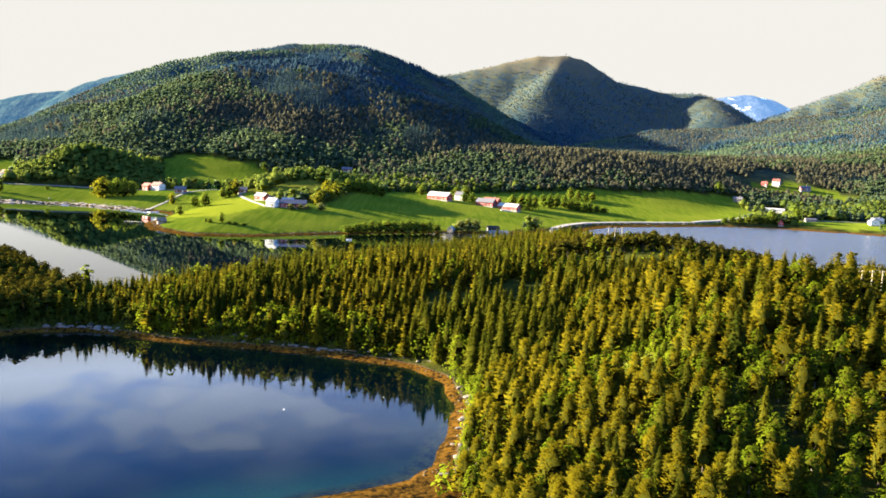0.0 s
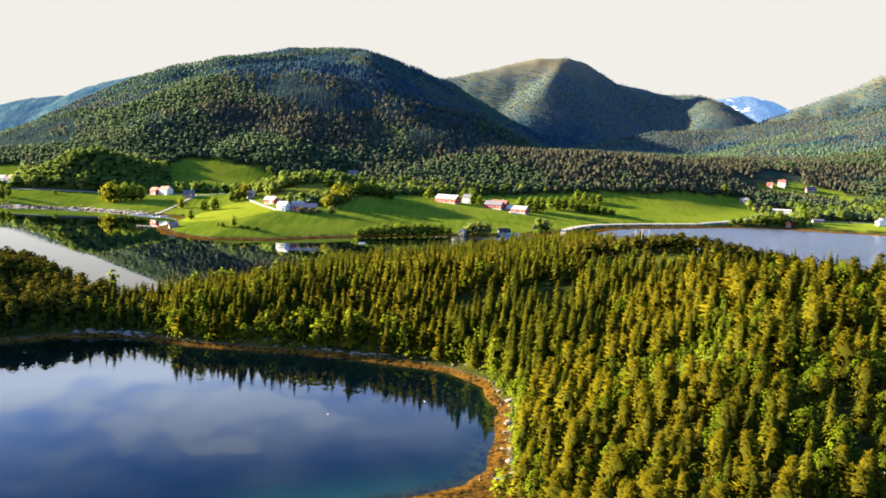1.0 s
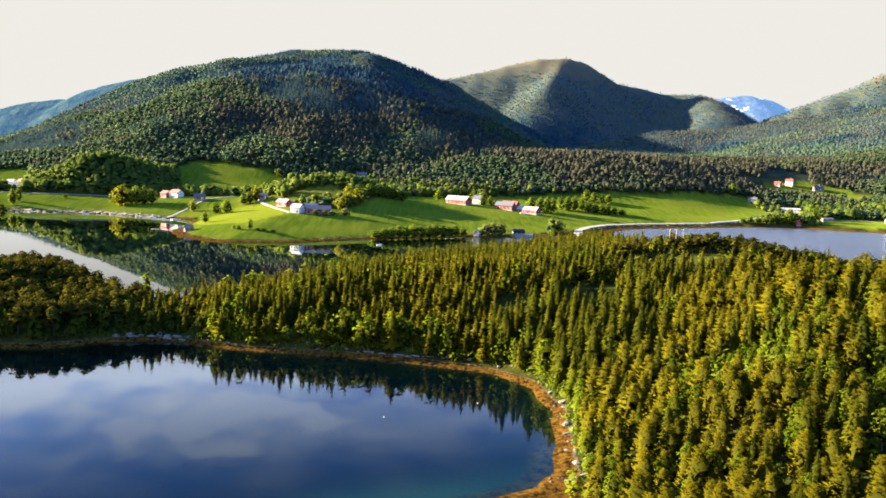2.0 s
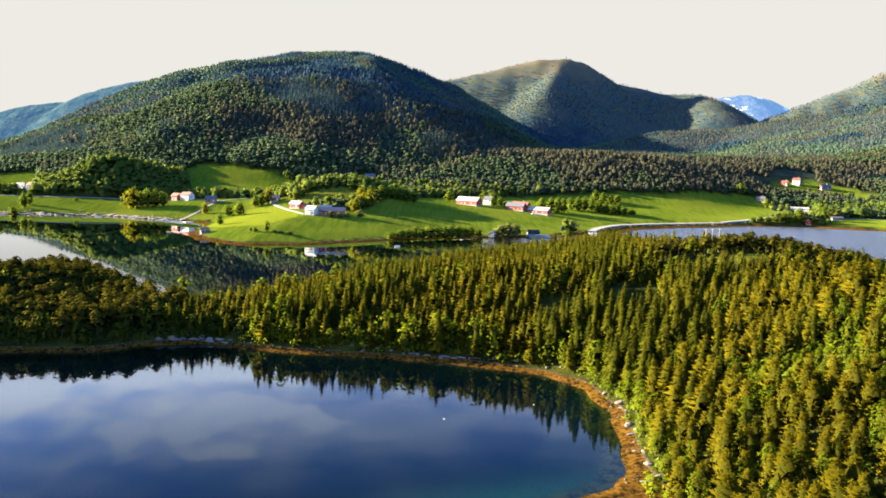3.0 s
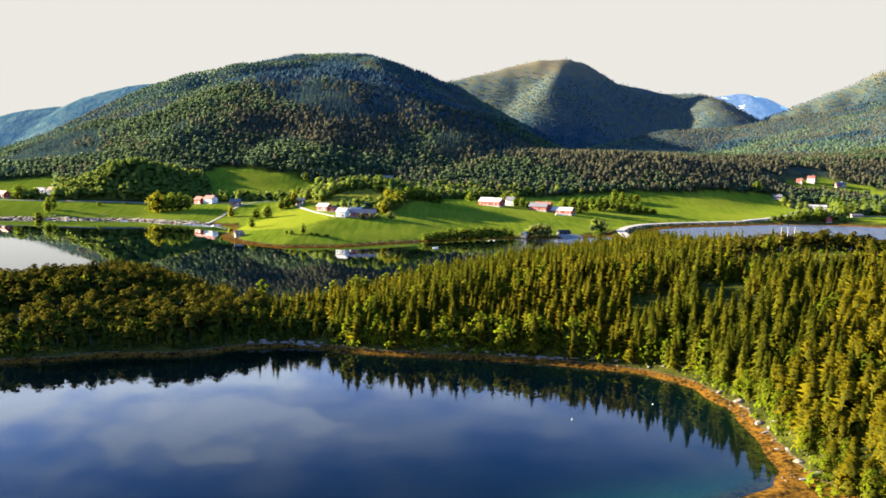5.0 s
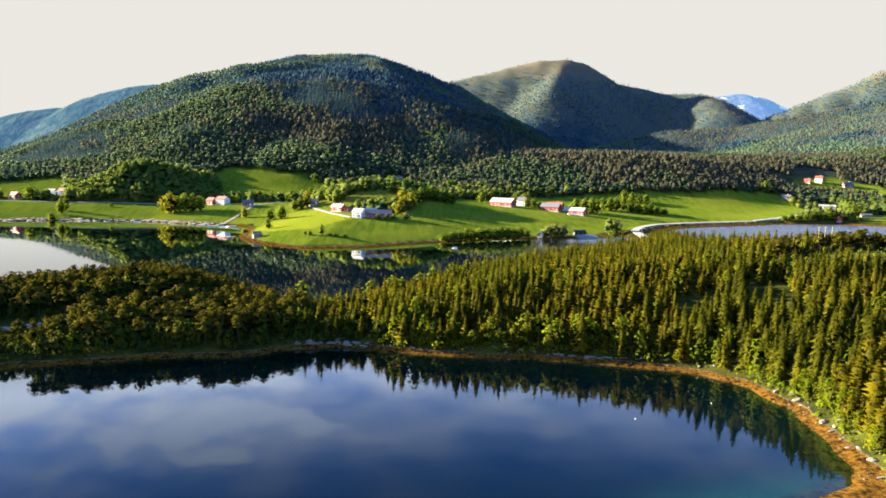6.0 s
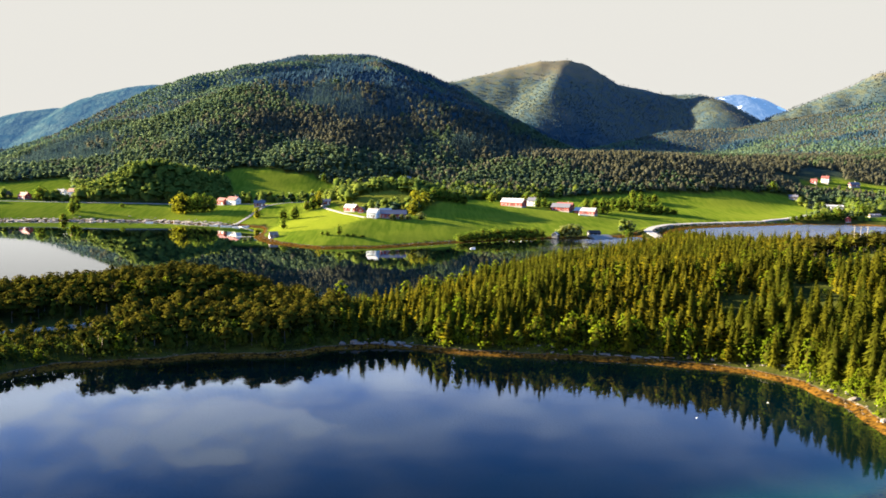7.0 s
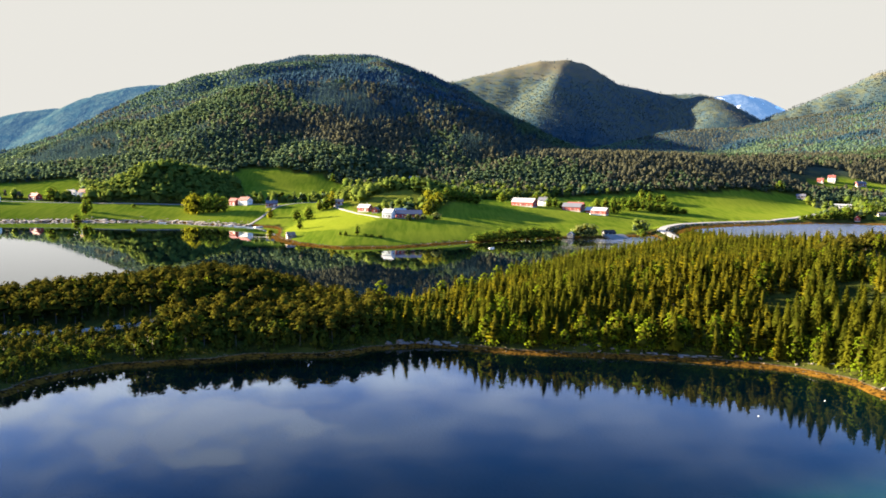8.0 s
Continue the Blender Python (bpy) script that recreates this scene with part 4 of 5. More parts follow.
DARK_RED = plain("dark_red_boards", (0.11, 0.016, 0.016), 0.8, vary=0.35, scale=0.8)
WHITE = plain("white_boards", (0.58, 0.575, 0.56), 0.7, vary=0.2, scale=0.8)
BROWN_WOOD = plain("weathered_boards", (0.12, 0.09, 0.07), 0.9, vary=0.4, scale=0.8)
BLACK_WOOD = plain("tarred_boards", (0.008, 0.008, 0.009), 1.0, vary=0.3, scale=0.8)
SLATE = plain("grey_slates", (0.06, 0.06, 0.08), 0.85, vary=0.3, scale=0.6)
TIN = plain("pale_roof_sheets", (0.24, 0.235, 0.235), 0.85, vary=0.3, scale=0.5)
TILE = plain("red_roof_tiles", (0.15, 0.036, 0.026), 0.75, vary=0.3, scale=0.6)
STONE = plain("foundation_stone", (0.20, 0.19, 0.18), 0.9, vary=0.4, scale=1.0)
ROCK = plain("shore_rock", (0.10, 0.085, 0.075), 0.95, vary=0.7, scale=0.7, bump=0.5)
CONCRETE = plain("pale_concrete", (0.10, 0.094, 0.088), 0.9, vary=0.3, scale=0.8)
GLASS = plain("window_glass", (0.02, 0.025, 0.03), 0.08, vary=0.1)
POLE_WOOD = plain("pole_wood", (0.20, 0.175, 0.13), 0.85, vary=0.3, scale=2.0)
PLASTIC = plain("white_plastic", (0.62, 0.62, 0.60), 0.4, vary=0.1)
PLANK = plain("grey_planks", (0.24, 0.22, 0.20), 0.85, vary=0.4, scale=1.0)


def solid(name, boxes, mat, bevel=0.0):
    """A mesh of boxes: (centre, size) each."""
    bm = bmesh.new()
    for c, s in boxes:
        made = bmesh.ops.create_cube(bm, size=1.0)["verts"]
        bmesh.ops.scale(bm, vec=s, verts=made)
        bmesh.ops.translate(bm, vec=c, verts=made)
    if bevel:
        bmesh.ops.bevel(bm, geom=bm.edges[:], offset=bevel, segments=1, affect="EDGES")
    me = bpy.data.meshes.new(name)
    bm.to_mesh(me)
    bm.free()
    me.materials.append(mat)
    return me


def prism(name, half_l, profile, mat):
    """A closed outline in y, z drawn out along x."""
    n = len(profile)
    v = [(-half_l, *p) for p in profile] + [(half_l, *p) for p in profile]
    me = bpy.data.meshes.new(name)
    me.from_pydata(v, [], [tuple(range(n))[::-1], tuple(range(n, 2 * n))] + [(k, (k + 1) % n, n + (k + 1) % n, n + k) for k in range(n)])
    me.materials.append(mat)
    bm = bmesh.new()
    bm.from_mesh(me)
    bmesh.ops.recalc_face_normals(bm, faces=bm.faces[:])
    bm.to_mesh(me)
    bm.free()
    return me


def ground_at(x, y):
    return float(height(np.array([x]), np.array([y]))[0])


def house(name, x, y, length, width, wall_h, roof_h, yaw, wall, roof, label, category, group="", panes=3, chimney=True, gate=False):
    """A gabled building: footing, walls with gables, roof slabs with eaves, windows, a door, a chimney."""
    c, s = math.cos(radians(yaw)), math.sin(radians(yaw))
    feet = [ground_at(x + c * u - s * v, y + s * u + c * v) for u in (-length / 2, length / 2) for v in (-width / 2, width / 2)]
    ob = new(name)
    ob.matrix_world = pose(x, y, max(min(feet) + 0.6 * (max(feet) - min(feet)), min(feet) + 0.1), 0, 0, yaw)
    tagged(ob, label, category, group)
    w, drop = width / 2, max(feet) - min(feet) + 0.8
    part("foundation", solid("foundation", [((0, 0, 0.2 - drop / 2), (length + 0.1, width + 0.1, drop + 0.4))], STONE), ob, "grey stone foundation")
    part("wall", prism("wall", length / 2, [(-w, 0.4), (w, 0.4), (w, wall_h), (0, wall_h + roof_h), (-w, wall_h)], wall), ob)
    e, t = 0.5, 0.22
    k = roof_h / w
    slab = [(-w - e, wall_h - e * k), (0, wall_h + roof_h), (w + e, wall_h - e * k), (w + e, wall_h - e * k + t), (0, wall_h + roof_h + t * 1.3), (-w - e, wall_h - e * k + t)]
    part("roof", prism("roof", length / 2 + 0.45, slab, roof), ob)
    frame_me = solid("window_frame", [((0, 0, 0.62), (1.2, 0.1, 0.12)), ((0, 0, -0.62), (1.3, 0.14, 0.12)), ((-0.55, 0, 0), (0.12, 0.1, 1.2)), ((0.55, 0, 0), (0.12, 0.1, 1.2)), ((0, 0, 0), (0.07, 0.09, 1.2))], WHITE)
    pane_me = solid("pane", [((0, 0, 0), (1.0, 0.05, 1.14))], GLASS)
    rows = [1.7] if wall_h < 4.8 else [1.7, 4.2]
    spots = [((u + 0.5) / panes * length - length / 2, side * (w + 0.03), z, 0) for u in range(panes) for side in (-1, 1) for z in rows]
    spots += [(side * (length / 2 + 0.03), 0, wall_h * 0.5 + 0.6, 90) for side in (-1, 1)]
    for u, v, z, turn in spots:
        win = part("window", frame_me, ob, "white-framed window")
        win.matrix_local = pose(u, v, z, 0, 0, turn)
        part("pane", pane_me, win)
    dw, dh = (3.2, 3.0) if gate else (1.0, 2.05)
    door = part("door", solid("door", [((0, 0, dh / 2), (dw, 0.12, dh))], BROWN_WOOD if wall in (WHITE, BROWN_WOOD) else DARK_RED if gate else BLACK_WOOD if wall is BLACK_WOOD else WHITE), ob)
    door.matrix_local = pose(length * (0.5 / panes if panes % 2 == 0 else 0.5 / panes + 0.02) + 0.2 - (0.9 if gate else 0), -w - 0.05, 0.4)
    if chimney:
        chim = part("chimney", solid("chimney", [((0, 0, 0), (0.7, 0.7, 1.6)), ((0, 0, 0.85), (0.85, 0.85, 0.12))], STONE), ob)
        chim.matrix_local = pose(length * 0.18, 0.3, wall_h + roof_h + 0.4)
    return ob


house("farmhouse", -128.5, 607, 8.2, 7.5, 4.4, 2.6, -24, WHITE, TIN, "white farmhouse with a pale grey roof on the meadow", "house", panes=3)
house("barn", -113, 611, 20, 8.5, 3.4, 2.7, 4, RED, SLATE, "long red barn with a grey slate roof beside the white farmhouse", "barn", "red barns", 6, False, True)
house("shed", -120, 624, 9, 6, 3.6, 2.0, 8, WHITE, TIN, "white shed with a pale roof behind the barn", "shed", panes=2, chimney=False)
house("cottage", -151, 668, 11, 7, 3.4, 2.4, -30, RED, TIN, "red cottage with a whitish roof on the farm track", "house", panes=3)
house("cabin", -177, 707, 7, 5.5, 2.8, 2.0, 0, DARK_RED, SLATE, "small dark red cabin beside the trees", "house", panes=2, chimney=False)
house("shed", -141, 655, 6.5, 5, 3.0, 1.8, 70, RED, SLATE, "small red wooden shed by the farm", "shed", panes=2, chimney=False)
house("barn", 4, 783, 24, 11, 4.2, 3.6, -34, RED, TIN, "red barn with a light grey sheet roof above the field", "barn", "red barns", 6, False, True)
house("farmhouse", 25, 793, 9, 8, 5.6, 3.0, -30, WHITE, SLATE, "white two-storey farmhouse behind the red barn", "house", panes=2)
house("barn", 50.5, 767, 19, 9, 4.0, 3.4, -32, RED, SLATE, "red barn with a dark slate roof", "barn", "red barns", 5, False, True)
house("farmhouse", 57, 783, 17, 8, 4.2, 3.0, -32, RED, TILE, "red farmhouse with an orange tile roof", "house", panes=5)
house("barn", 72.5, 756, 21, 9, 3.5, 2.8, -33, RED, TIN, "low red barn with a pale grey roof on the field", "barn", "red barns", 6, False, True)
house("boathouse", 13, 591, 5.5, 4.5, 2.4, 1.8, 62, CONCRETE, TIN, "small pale grey boathouse at the water's edge", "boathouse", panes=1, chimney=False)
house("boathouse", 46, 605, 9, 6.5, 2.6, 1.8, 12, BLACK_WOOD, BLACK_WOOD, "black tarred boathouse on a stone quay", "boathouse", panes=2, chimney=False)
house("boathouse", -197, 553, 5.5, 4.5, 1.9, 1.9, 25, BROWN_WOOD, BROWN_WOOD, "weathered grey-brown boathouse on the point", "boathouse", panes=1, chimney=False)
house("farmhouse", -272, 754, 11, 8, 4.9, 2.6, -30, WHITE, TILE, "white house with a red tile roof above the shore", "house", panes=4)
house("shed", -283.5, 758, 8, 7, 4.2, 2.4, -30, RED, TILE, "red annexe with a tile roof beside the house", "house", panes=2, chimney=False)
house("cottage", -243, 733, 10, 7, 3.2, 2.4, 12, DARK_RED, SLATE, "dark red cottage with a bluish roof by the road", "house", panes=3)
house("farmhouse", -463, 813, 12, 8, 3.8, 2.6, -25, WHITE, SLATE, "white house with a blue-grey roof among bushes", "house", panes=4)
house("farmhouse", -445, 801, 10, 7, 3.8, 2.6, -20, WHITE, TILE, "white house with a red roof at the wood's edge", "house", panes=3)
house("cottage", -487, 786, 11, 7.5, 3.6, 2.8, -30, RED, TILE, "red house with a red tile roof beside a dark tree", "house", panes=3)
house("warehouse", -522, 757, 26, 12, 4.5, 2.6, 8, WHITE, TIN, "long white store building with a grey roof", "building", panes=6, chimney=False)
house("cottage", 422, 989, 7, 5.5, 3.0, 2.4, -35, RED, TILE, "small orange-red cottage on the hillside clearing", "house", panes=2)
house("farmhouse", 439, 993, 8.5, 7.5, 5.4, 2.8, -35, WHITE, TILE, "white house with a red roof on the hillside clearing", "house", panes=2)
house("cottage", 470, 980, 13, 7, 3.0, 2.6, 6, DARK_RED, SLATE, "dark red wooden house on the hillside clearing", "house", panes=4)
house("cottage", 364, 924, 10, 6.5, 2.8, 2.2, -30, BROWN_WOOD, SLATE, "brown cottage with a dark roof among bushes", "house", panes=3)
house("warehouse", 388, 883, 27, 8, 3.0, 1.4, -26, WHITE, TIN, "long low white building among the trees", "building", panes=8, chimney=False)
house("boathouse", 362, 799, 6, 5, 2.8, 2.4, 70, RED, TILE, "bright red boathouse on the shore", "boathouse", panes=1, chimney=False)
house("shed", 402, 818, 11, 5, 2.0, 1.4, -6, BROWN_WOOD, SLATE, "low weathered boat sheds behind the shore", "shed", panes=4, chimney=False)
house("farmhouse", 462, 803, 12, 8.5, 4.0, 3.0, 75, WHITE, SLATE, "white house with a dark roof by the bay", "house", panes=3)
house("cottage", 474, 818, 11, 7, 3.4, 2.6, 0, WHITE, TIN, "white cottage with a pale roof by the bay", "house", panes=3)
house("cottage", -108, 927, 12, 6, 2.4, 2.0, -4, DARK_RED, SLATE, "dark red house half hidden behind the wooded knoll", "house", panes=4)


# ---------------------------------------------------------------- poles, boats, buoys, jetties
def tube(name, r0, r1, z0, z1, mat, sides=10):
    t = np.arange(sides) * 2 * math.pi / sides
    ring = np.stack([np.cos(t), np.sin(t)], 1)
    v = np.concatenate([np.c_[ring * r0, np.full(sides, z0)], np.c_[ring * r1, np.full(sides, z1)]])
    me = bpy.data.meshes.new(name)
    me.from_pydata(v.tolist(), [], [(k, (k + 1) % sides, sides + (k + 1) % sides, sides + k) for k in range(sides)] + [tuple(range(sides))[::-1], tuple(range(sides, 2 * sides))])
    me.materials.append(mat)
    return me


def power_pole(x, y, top, yaw):
    z = ground_at(x, y)
    ob = new("power_pole")
    ob.matrix_world = pose(x, y, z, 0, 0, yaw)
    tagged(ob, "pale wooden power pole with a crossarm rising from the wood", "power pole", "power poles")
    tall = top - z
    part("post", tube("post", 0.14, 0.10, -0.6, tall, POLE_WOOD), ob)
    part("crossarm", solid("crossarm", [((0, 0.14, tall - 0.35), (1.5, 0.08, 0.09))], POLE_WOOD), ob)
    for u in (-0.65, 0.0, 0.65):
        cup = part("insulator", tube("insulator", 0.05, 0.03, 0, 0.2, POLE_WOOD, 8), ob, "pale insulator")
        cup.matrix_local = pose(u, 0.18, tall - 0.25)


for u in (61.7, 64.0, 66.5):
    power_pole(u, 271, 35.8, 20)
for u, v in ((89.0, 157.0), (91.4, 157.4), (93.8, 157.8)):
    power_pole(u, v, 38.3, 20)


def buoy(x, y):
    ob = new("mooring_buoy")
    ob.matrix_world = pose(x, y, 0.0)
    tagged(ob, "small white mooring buoy floating on the bay", "buoy", "mooring buoys")
    bm = bmesh.new()
    bmesh.ops.create_uvsphere(bm, u_segments=12, v_segments=8, radius=0.13)
    me = bpy.data.meshes.new("float")
    bm.to_mesh(me)
    bm.free()
    me.materials.append(PLASTIC)
    part("float", me, ob).location = (0, 0, 0.06)
    part("ring", tube("ring", 0.05, 0.05, 0.2, 0.28, POLE_WOOD, 8), ob, "rope ring")


buoy(-32, 166.5)
buoy(-10.5, 178)


def boat(x, y, yaw, length, label):
    """A small open motorboat: hull, deck, windscreen, outboard motor."""
    ob = new("motorboat")
    ob.matrix_world = pose(x, y, 0.0, 0, 0, yaw)
    tagged(ob, label, "boat", "small boats")
    n, rows = 9, []
    for k in range(n):
        f = k / (n - 1)
        w = length * 0.19 * (1 - max(0, f - 0.35) ** 2 * 2.2)
        rows.append([(length * (f - 0.5), s * max(w * q, 0.02), z + 0.25 * f * f * (z > 0)) for s, q, z in ((-1, 1.0, 0.62), (-1, 0.75, 0.0), (0, 0, -0.25), (1, 0.75, 0.0), (1, 1.0, 0.62))])
    v = [p for row in rows for p in row]
    f = [(5 * k + j, 5 * k + j + 1, 5 * k + j + 6, 5 * k + j + 5) for k in range(n - 1) for j in range(4)] + [(0, 1, 2, 3, 4)]
    hull = bpy.data.meshes.new("hull")
    hull.from_pydata(v, [], f)
    hull.materials.append(PLASTIC)
    part("hull", hull, ob)
    part("deck", solid("deck", [((length * 0.22, 0, 0.66), (length * 0.4, length * 0.26, 0.08)), ((-length * 0.2, 0, 0.3), (length * 0.5, length * 0.3, 0.06))], PLANK), ob, "grey deck")
    part("windscreen", solid("windscreen", [((length * 0.05, 0, 0.95), (0.08, length * 0.26, 0.5))], GLASS), ob)
    part("outboard_motor", solid("outboard_motor", [((-length * 0.53, 0, 0.55), (0.4, 0.35, 0.7))], BLACK_WOOD, 0.06), ob, "black outboard motor")


for bx, by, byaw, bl in ((-57, 510, 15, 3.6), (-256, 656, 10, 9), (-246, 650, -20, 7), (-268, 664, 5, 7), (-330, 686, 12, 6), (-240, 656, 40, 8)):
    boat(bx, by, byaw, bl, "white open motorboat lying still on the water" if bx > -100 else "white motorboat moored off the stony harbour shore")


def jetty(x, y, yaw, length, width):
    ob = new("jetty")
    ob.matrix_world = pose(x, y, 0.0, 0, 0, yaw)
    tagged(ob, "grey plank jetty standing on posts at the shore", "jetty", "jetties")
    plank = solid("plank", [((0, 0, 0.75), (0.26, width, 0.07))], PLANK)
    for k in range(int(length / 0.3)):
        part("plank", plank, ob).location = (k * 0.3 - length / 2, 0, 0)
    post = tube("post", 0.12, 0.12, -3.0, 0.72, BROWN_WOOD, 8)
    for u in (-0.45, 0.0, 0.45):
        for v in (-0.4, 0.4):
            part("post", post, ob).location = (u * length, v * width, 0)


jetty(-221, 562, 170, 14, 2.0)
jetty(-268, 667, 80, 12, 2.2)

quay = new("stone_quay")
quay.matrix_world = pose(50, 596, 0.0, 0, 0, 22)
tagged(quay, "pale sloping stone quay below the black boathouse", "quay")
part("slipway", prism("slipway", 9, [(-5, -1.2), (5, -1.2), (5, 2.6), (2, 2.4), (-5, 0.1)], CONCRETE), quay)

bale_me = tube("bale_wrap", 0.65, 0.65, -0.6, 0.6, PLASTIC, 14)
for k in range(7):
    bx, by = 64 + k * 1.5, 746.5 - 0.2 * k
    ob = new("silage_bale")
    ob.matrix_world = pose(bx, by, ground_at(bx, by) + 0.6, 0, 0, 0)
    tagged(ob, "white plastic-wrapped silage bale on the grass", "bale", "silage bales")
    part("wrap", bale_me, ob)


# ---------------------------------------------------------------- rocks
def rock_shape(rng, flat=0.6):
    bm = bmesh.new()
    bmesh.ops.create_icosphere(bm, subdivisions=1, radius=0.5)
    v = np.array([p.co[:] for p in bm.verts])
    f = np.array([[p.index for p in face.verts] for face in bm.faces])
    bm.free()
    v = v * rng.uniform(0.7, 1.25, (len(v), 1)) * [1.0, rng.uniform(0.6, 0.9), flat]
    return v, f


rs = np.random.default_rng(8)
ROCKS = [rock_shape(rs) for _ in range(7)]


def rocks_along(line, n, spread, low, high, seed, offset=0.0):
    r = np.random.default_rng(seed)
    p = np.array(line, float)
    leg = np.hypot(*np.diff(p, axis=0).T)
    at = np.r_[0, np.cumsum(leg)]
    s = r.uniform(0, at[-1], n)
    x, y = np.interp(s, at, p[:, 0]), np.interp(s, at, p[:, 1])
    k = np.clip(np.searchsorted(at, s) - 1, 0, len(leg) - 1)
    d = np.diff(p, axis=0)[k] / leg[k][:, None]
    off = r.normal(size=n) * spread + offset
    x, y = x - d[:, 1] * off, y + d[:, 0] * off
    size = low + (high - low) * r.uniform(size=n) ** 2.5
    z = np.maximum(height(x, y), -0.15) + 0.1 * size
    return np.stack([x, y, z, size, size * r.uniform(1.0, 1.8, n)], 1)


HARBOUR = [(-600, 646), (-463, 679), (-399, 694), (-327, 697), (-277, 676), (-250, 671)]
POINT = [(-214, 590), (-208, 566), (-190, 528), (-157, 501), (-121, 510), (-82, 542), (-39, 571), (8, 593)]
BAY = PENINSULA[:16]
PALE_ROCK = plain("pale_slabs", (0.135, 0.112, 0.100), 0.95, vary=0.6, scale=0.5, bump=0.5)
merged("harbour_rocks", [bare(v) for v in ROCKS], rocks_along(HARBOUR, 1150, 3.4, 0.6, 3.2, 61, 1.0) * [1, 1, 1, 0.42, 1.25], [PALE_ROCK], "pale pinkish boulders and slabs piled along the harbour shore", "rocks", 61, False)
merged("point_rocks", [bare(v) for v in ROCKS], rocks_along(POINT, 240, 1.2, 0.3, 0.9, 62), [ROCK], "brown stones along the foot of the meadow", "rocks", 62, False)
merged("bay_stones", [bare(v) for v in ROCKS], rocks_along(BAY, 240, 1.0, 0.2, 0.8, 63, 2.6), [plain("weedy_stone", (0.062, 0.042, 0.022), 0.95, vary=0.6, scale=0.8, bump=0.5)], "small stones and weed-covered pebbles along the bay shore", "rocks", 63, False)
merged("causeway_rocks", [bare(v) for v in ROCKS], rocks_along(CAUSEWAY, 420, 1.4, 0.6, 1.8, 64, -7.0), [ROCK], "grey riprap along the road bank", "rocks", 64, False)

BOULDERS = [mesh_from("boulder", *v, [ROCK]) for v in ROCKS]
for seed, line, n, low, high in ((71, [(-118, 230), (-106, 233), (-94, 230)], 22, 0.9, 3.4), (72, [(-62, 224), (-30, 217), (-10, 211), (2, 203)], 22, 0.6, 2.0), (73, [(10, 186), (10, 165), (7, 150), (4, 133)], 14, 0.7, 2.8)):
    for k, (bx, by, bz, size, wide_) in enumerate(rocks_along(line, n, 1.0, low, high, seed)):
        ob = new("boulder", BOULDERS[k % len(BOULDERS)])
        ob.matrix_world = pose(bx, by, bz, 0, 0, k * 77.0) @ Matrix.Diagonal((wide_, size, size * 0.8, 1))
        tagged(ob, "pale grey boulder lying on the weedy bay shore", "boulder", "boulders by the bay")

SLAB_ROCK = plain("bare_slab_rock", (0.105, 0.094, 0.088), 0.95, vary=0.7, scale=0.9, bump=0.6)
SLABS = [mesh_from("shore_rock", *rock_shape(rs, 0.5), [SLAB_ROCK]) for _ in range(5)]
for k, (bx, by, wide_, deep_, size, yaw) in enumerate([(6.4, 134.6, 4.4, 2.0, 1.1, 24), (9.0, 136.4, 3.2, 1.8, 1.3, 40), (10.6, 138.4, 2.4, 1.5, 1.2, 70), (3.6, 133.2, 2.4, 1.3, 0.7, 10), (7.2, 157.0, 2.4, 1.4, 0.9, 20), (8.6, 158.6, 2.0, 1.5, 1.1, 60), (-40, 219.4, 4.2, 1.6, 0.9, -8), (-36, 218.6, 3.4, 1.4, 0.8, -14), (-31, 217.4, 3.8, 1.5, 0.8, -20), (-26, 216.2, 2.8, 1.3, 0.9, -24), (-22, 214.6, 3.0, 1.3, 0.7, -20), (-112, 230.6, 5.0, 2.2, 1.4, -12), (-107, 231.6, 4.2, 2.0, 1.7, 8), (-102, 231.0, 3.6, 1.8, 1.3, -20), (-97, 229.6, 3.2, 1.6, 1.0, -28)]):
    ob = new("shore_rock", SLABS[k % len(SLABS)])
    ob.matrix_world = pose(bx, by, max(ground_at(bx, by), 0.1) + 0.12 * size, 0, 0, yaw) @ Matrix.Diagonal((wide_, deep_, size, 1))
    tagged(ob, "pale bare rock slab jutting from the weedy bay shore", "rock", "rock slabs by the bay")

log = new("driftwood_log", tube("driftwood_log", 0.28, 0.2, -2.6, 2.6, plain("driftwood", (0.20, 0.17, 0.13), 0.9, vary=0.4, scale=2.0)))
log.matrix_world = pose(3.0, 203.6, ground_at(3.0, 203.6) + 0.2, 0, 88, -35)
tagged(log, "pale bare driftwood log washed up on the shore", "log")


# ---------------------------------------------------------------- single trees round the farms
LEAFY = foliage("farm_leaves", (0.036, 0.072, 0.008), (0.086, 0.122, 0.012), (0.12, 0.145, 0.016), 0.4)
GOLDEN = foliage("golden_leaves", (0.10, 0.105, 0.006), (0.15, 0.14, 0.008), (0.19, 0.17, 0.012), 0.35)
PALE = foliage("pale_leaves", (0.085, 0.10, 0.028), (0.12, 0.13, 0.04), (0.15, 0.16, 0.05), 0.3)
farm_trunk = mesh_from("farm_tree_trunk", *trunk_shape(6, 0.7, 0.03), [BARK])
FARM = {mat: [crown_mesh("farm_tree_crown", round_shape(rs, 190, -0.02, 0.56, 0.75, 0.075), core_shape(0.02, 0.4, 0.9, 0.5, 7), mat) for _ in range(5)] for mat in (LEAFY, GOLDEN, PALE)}


def farm_trees(name, rows, mat, label, group):
    for k, (tx, ty, tall_, wide_) in enumerate(rows):
        single_tree(name, FARM[mat], farm_trunk, [BARK], (tx, ty, ground_at(tx, ty) - 0.1, tall_, wide_), label, group, k)


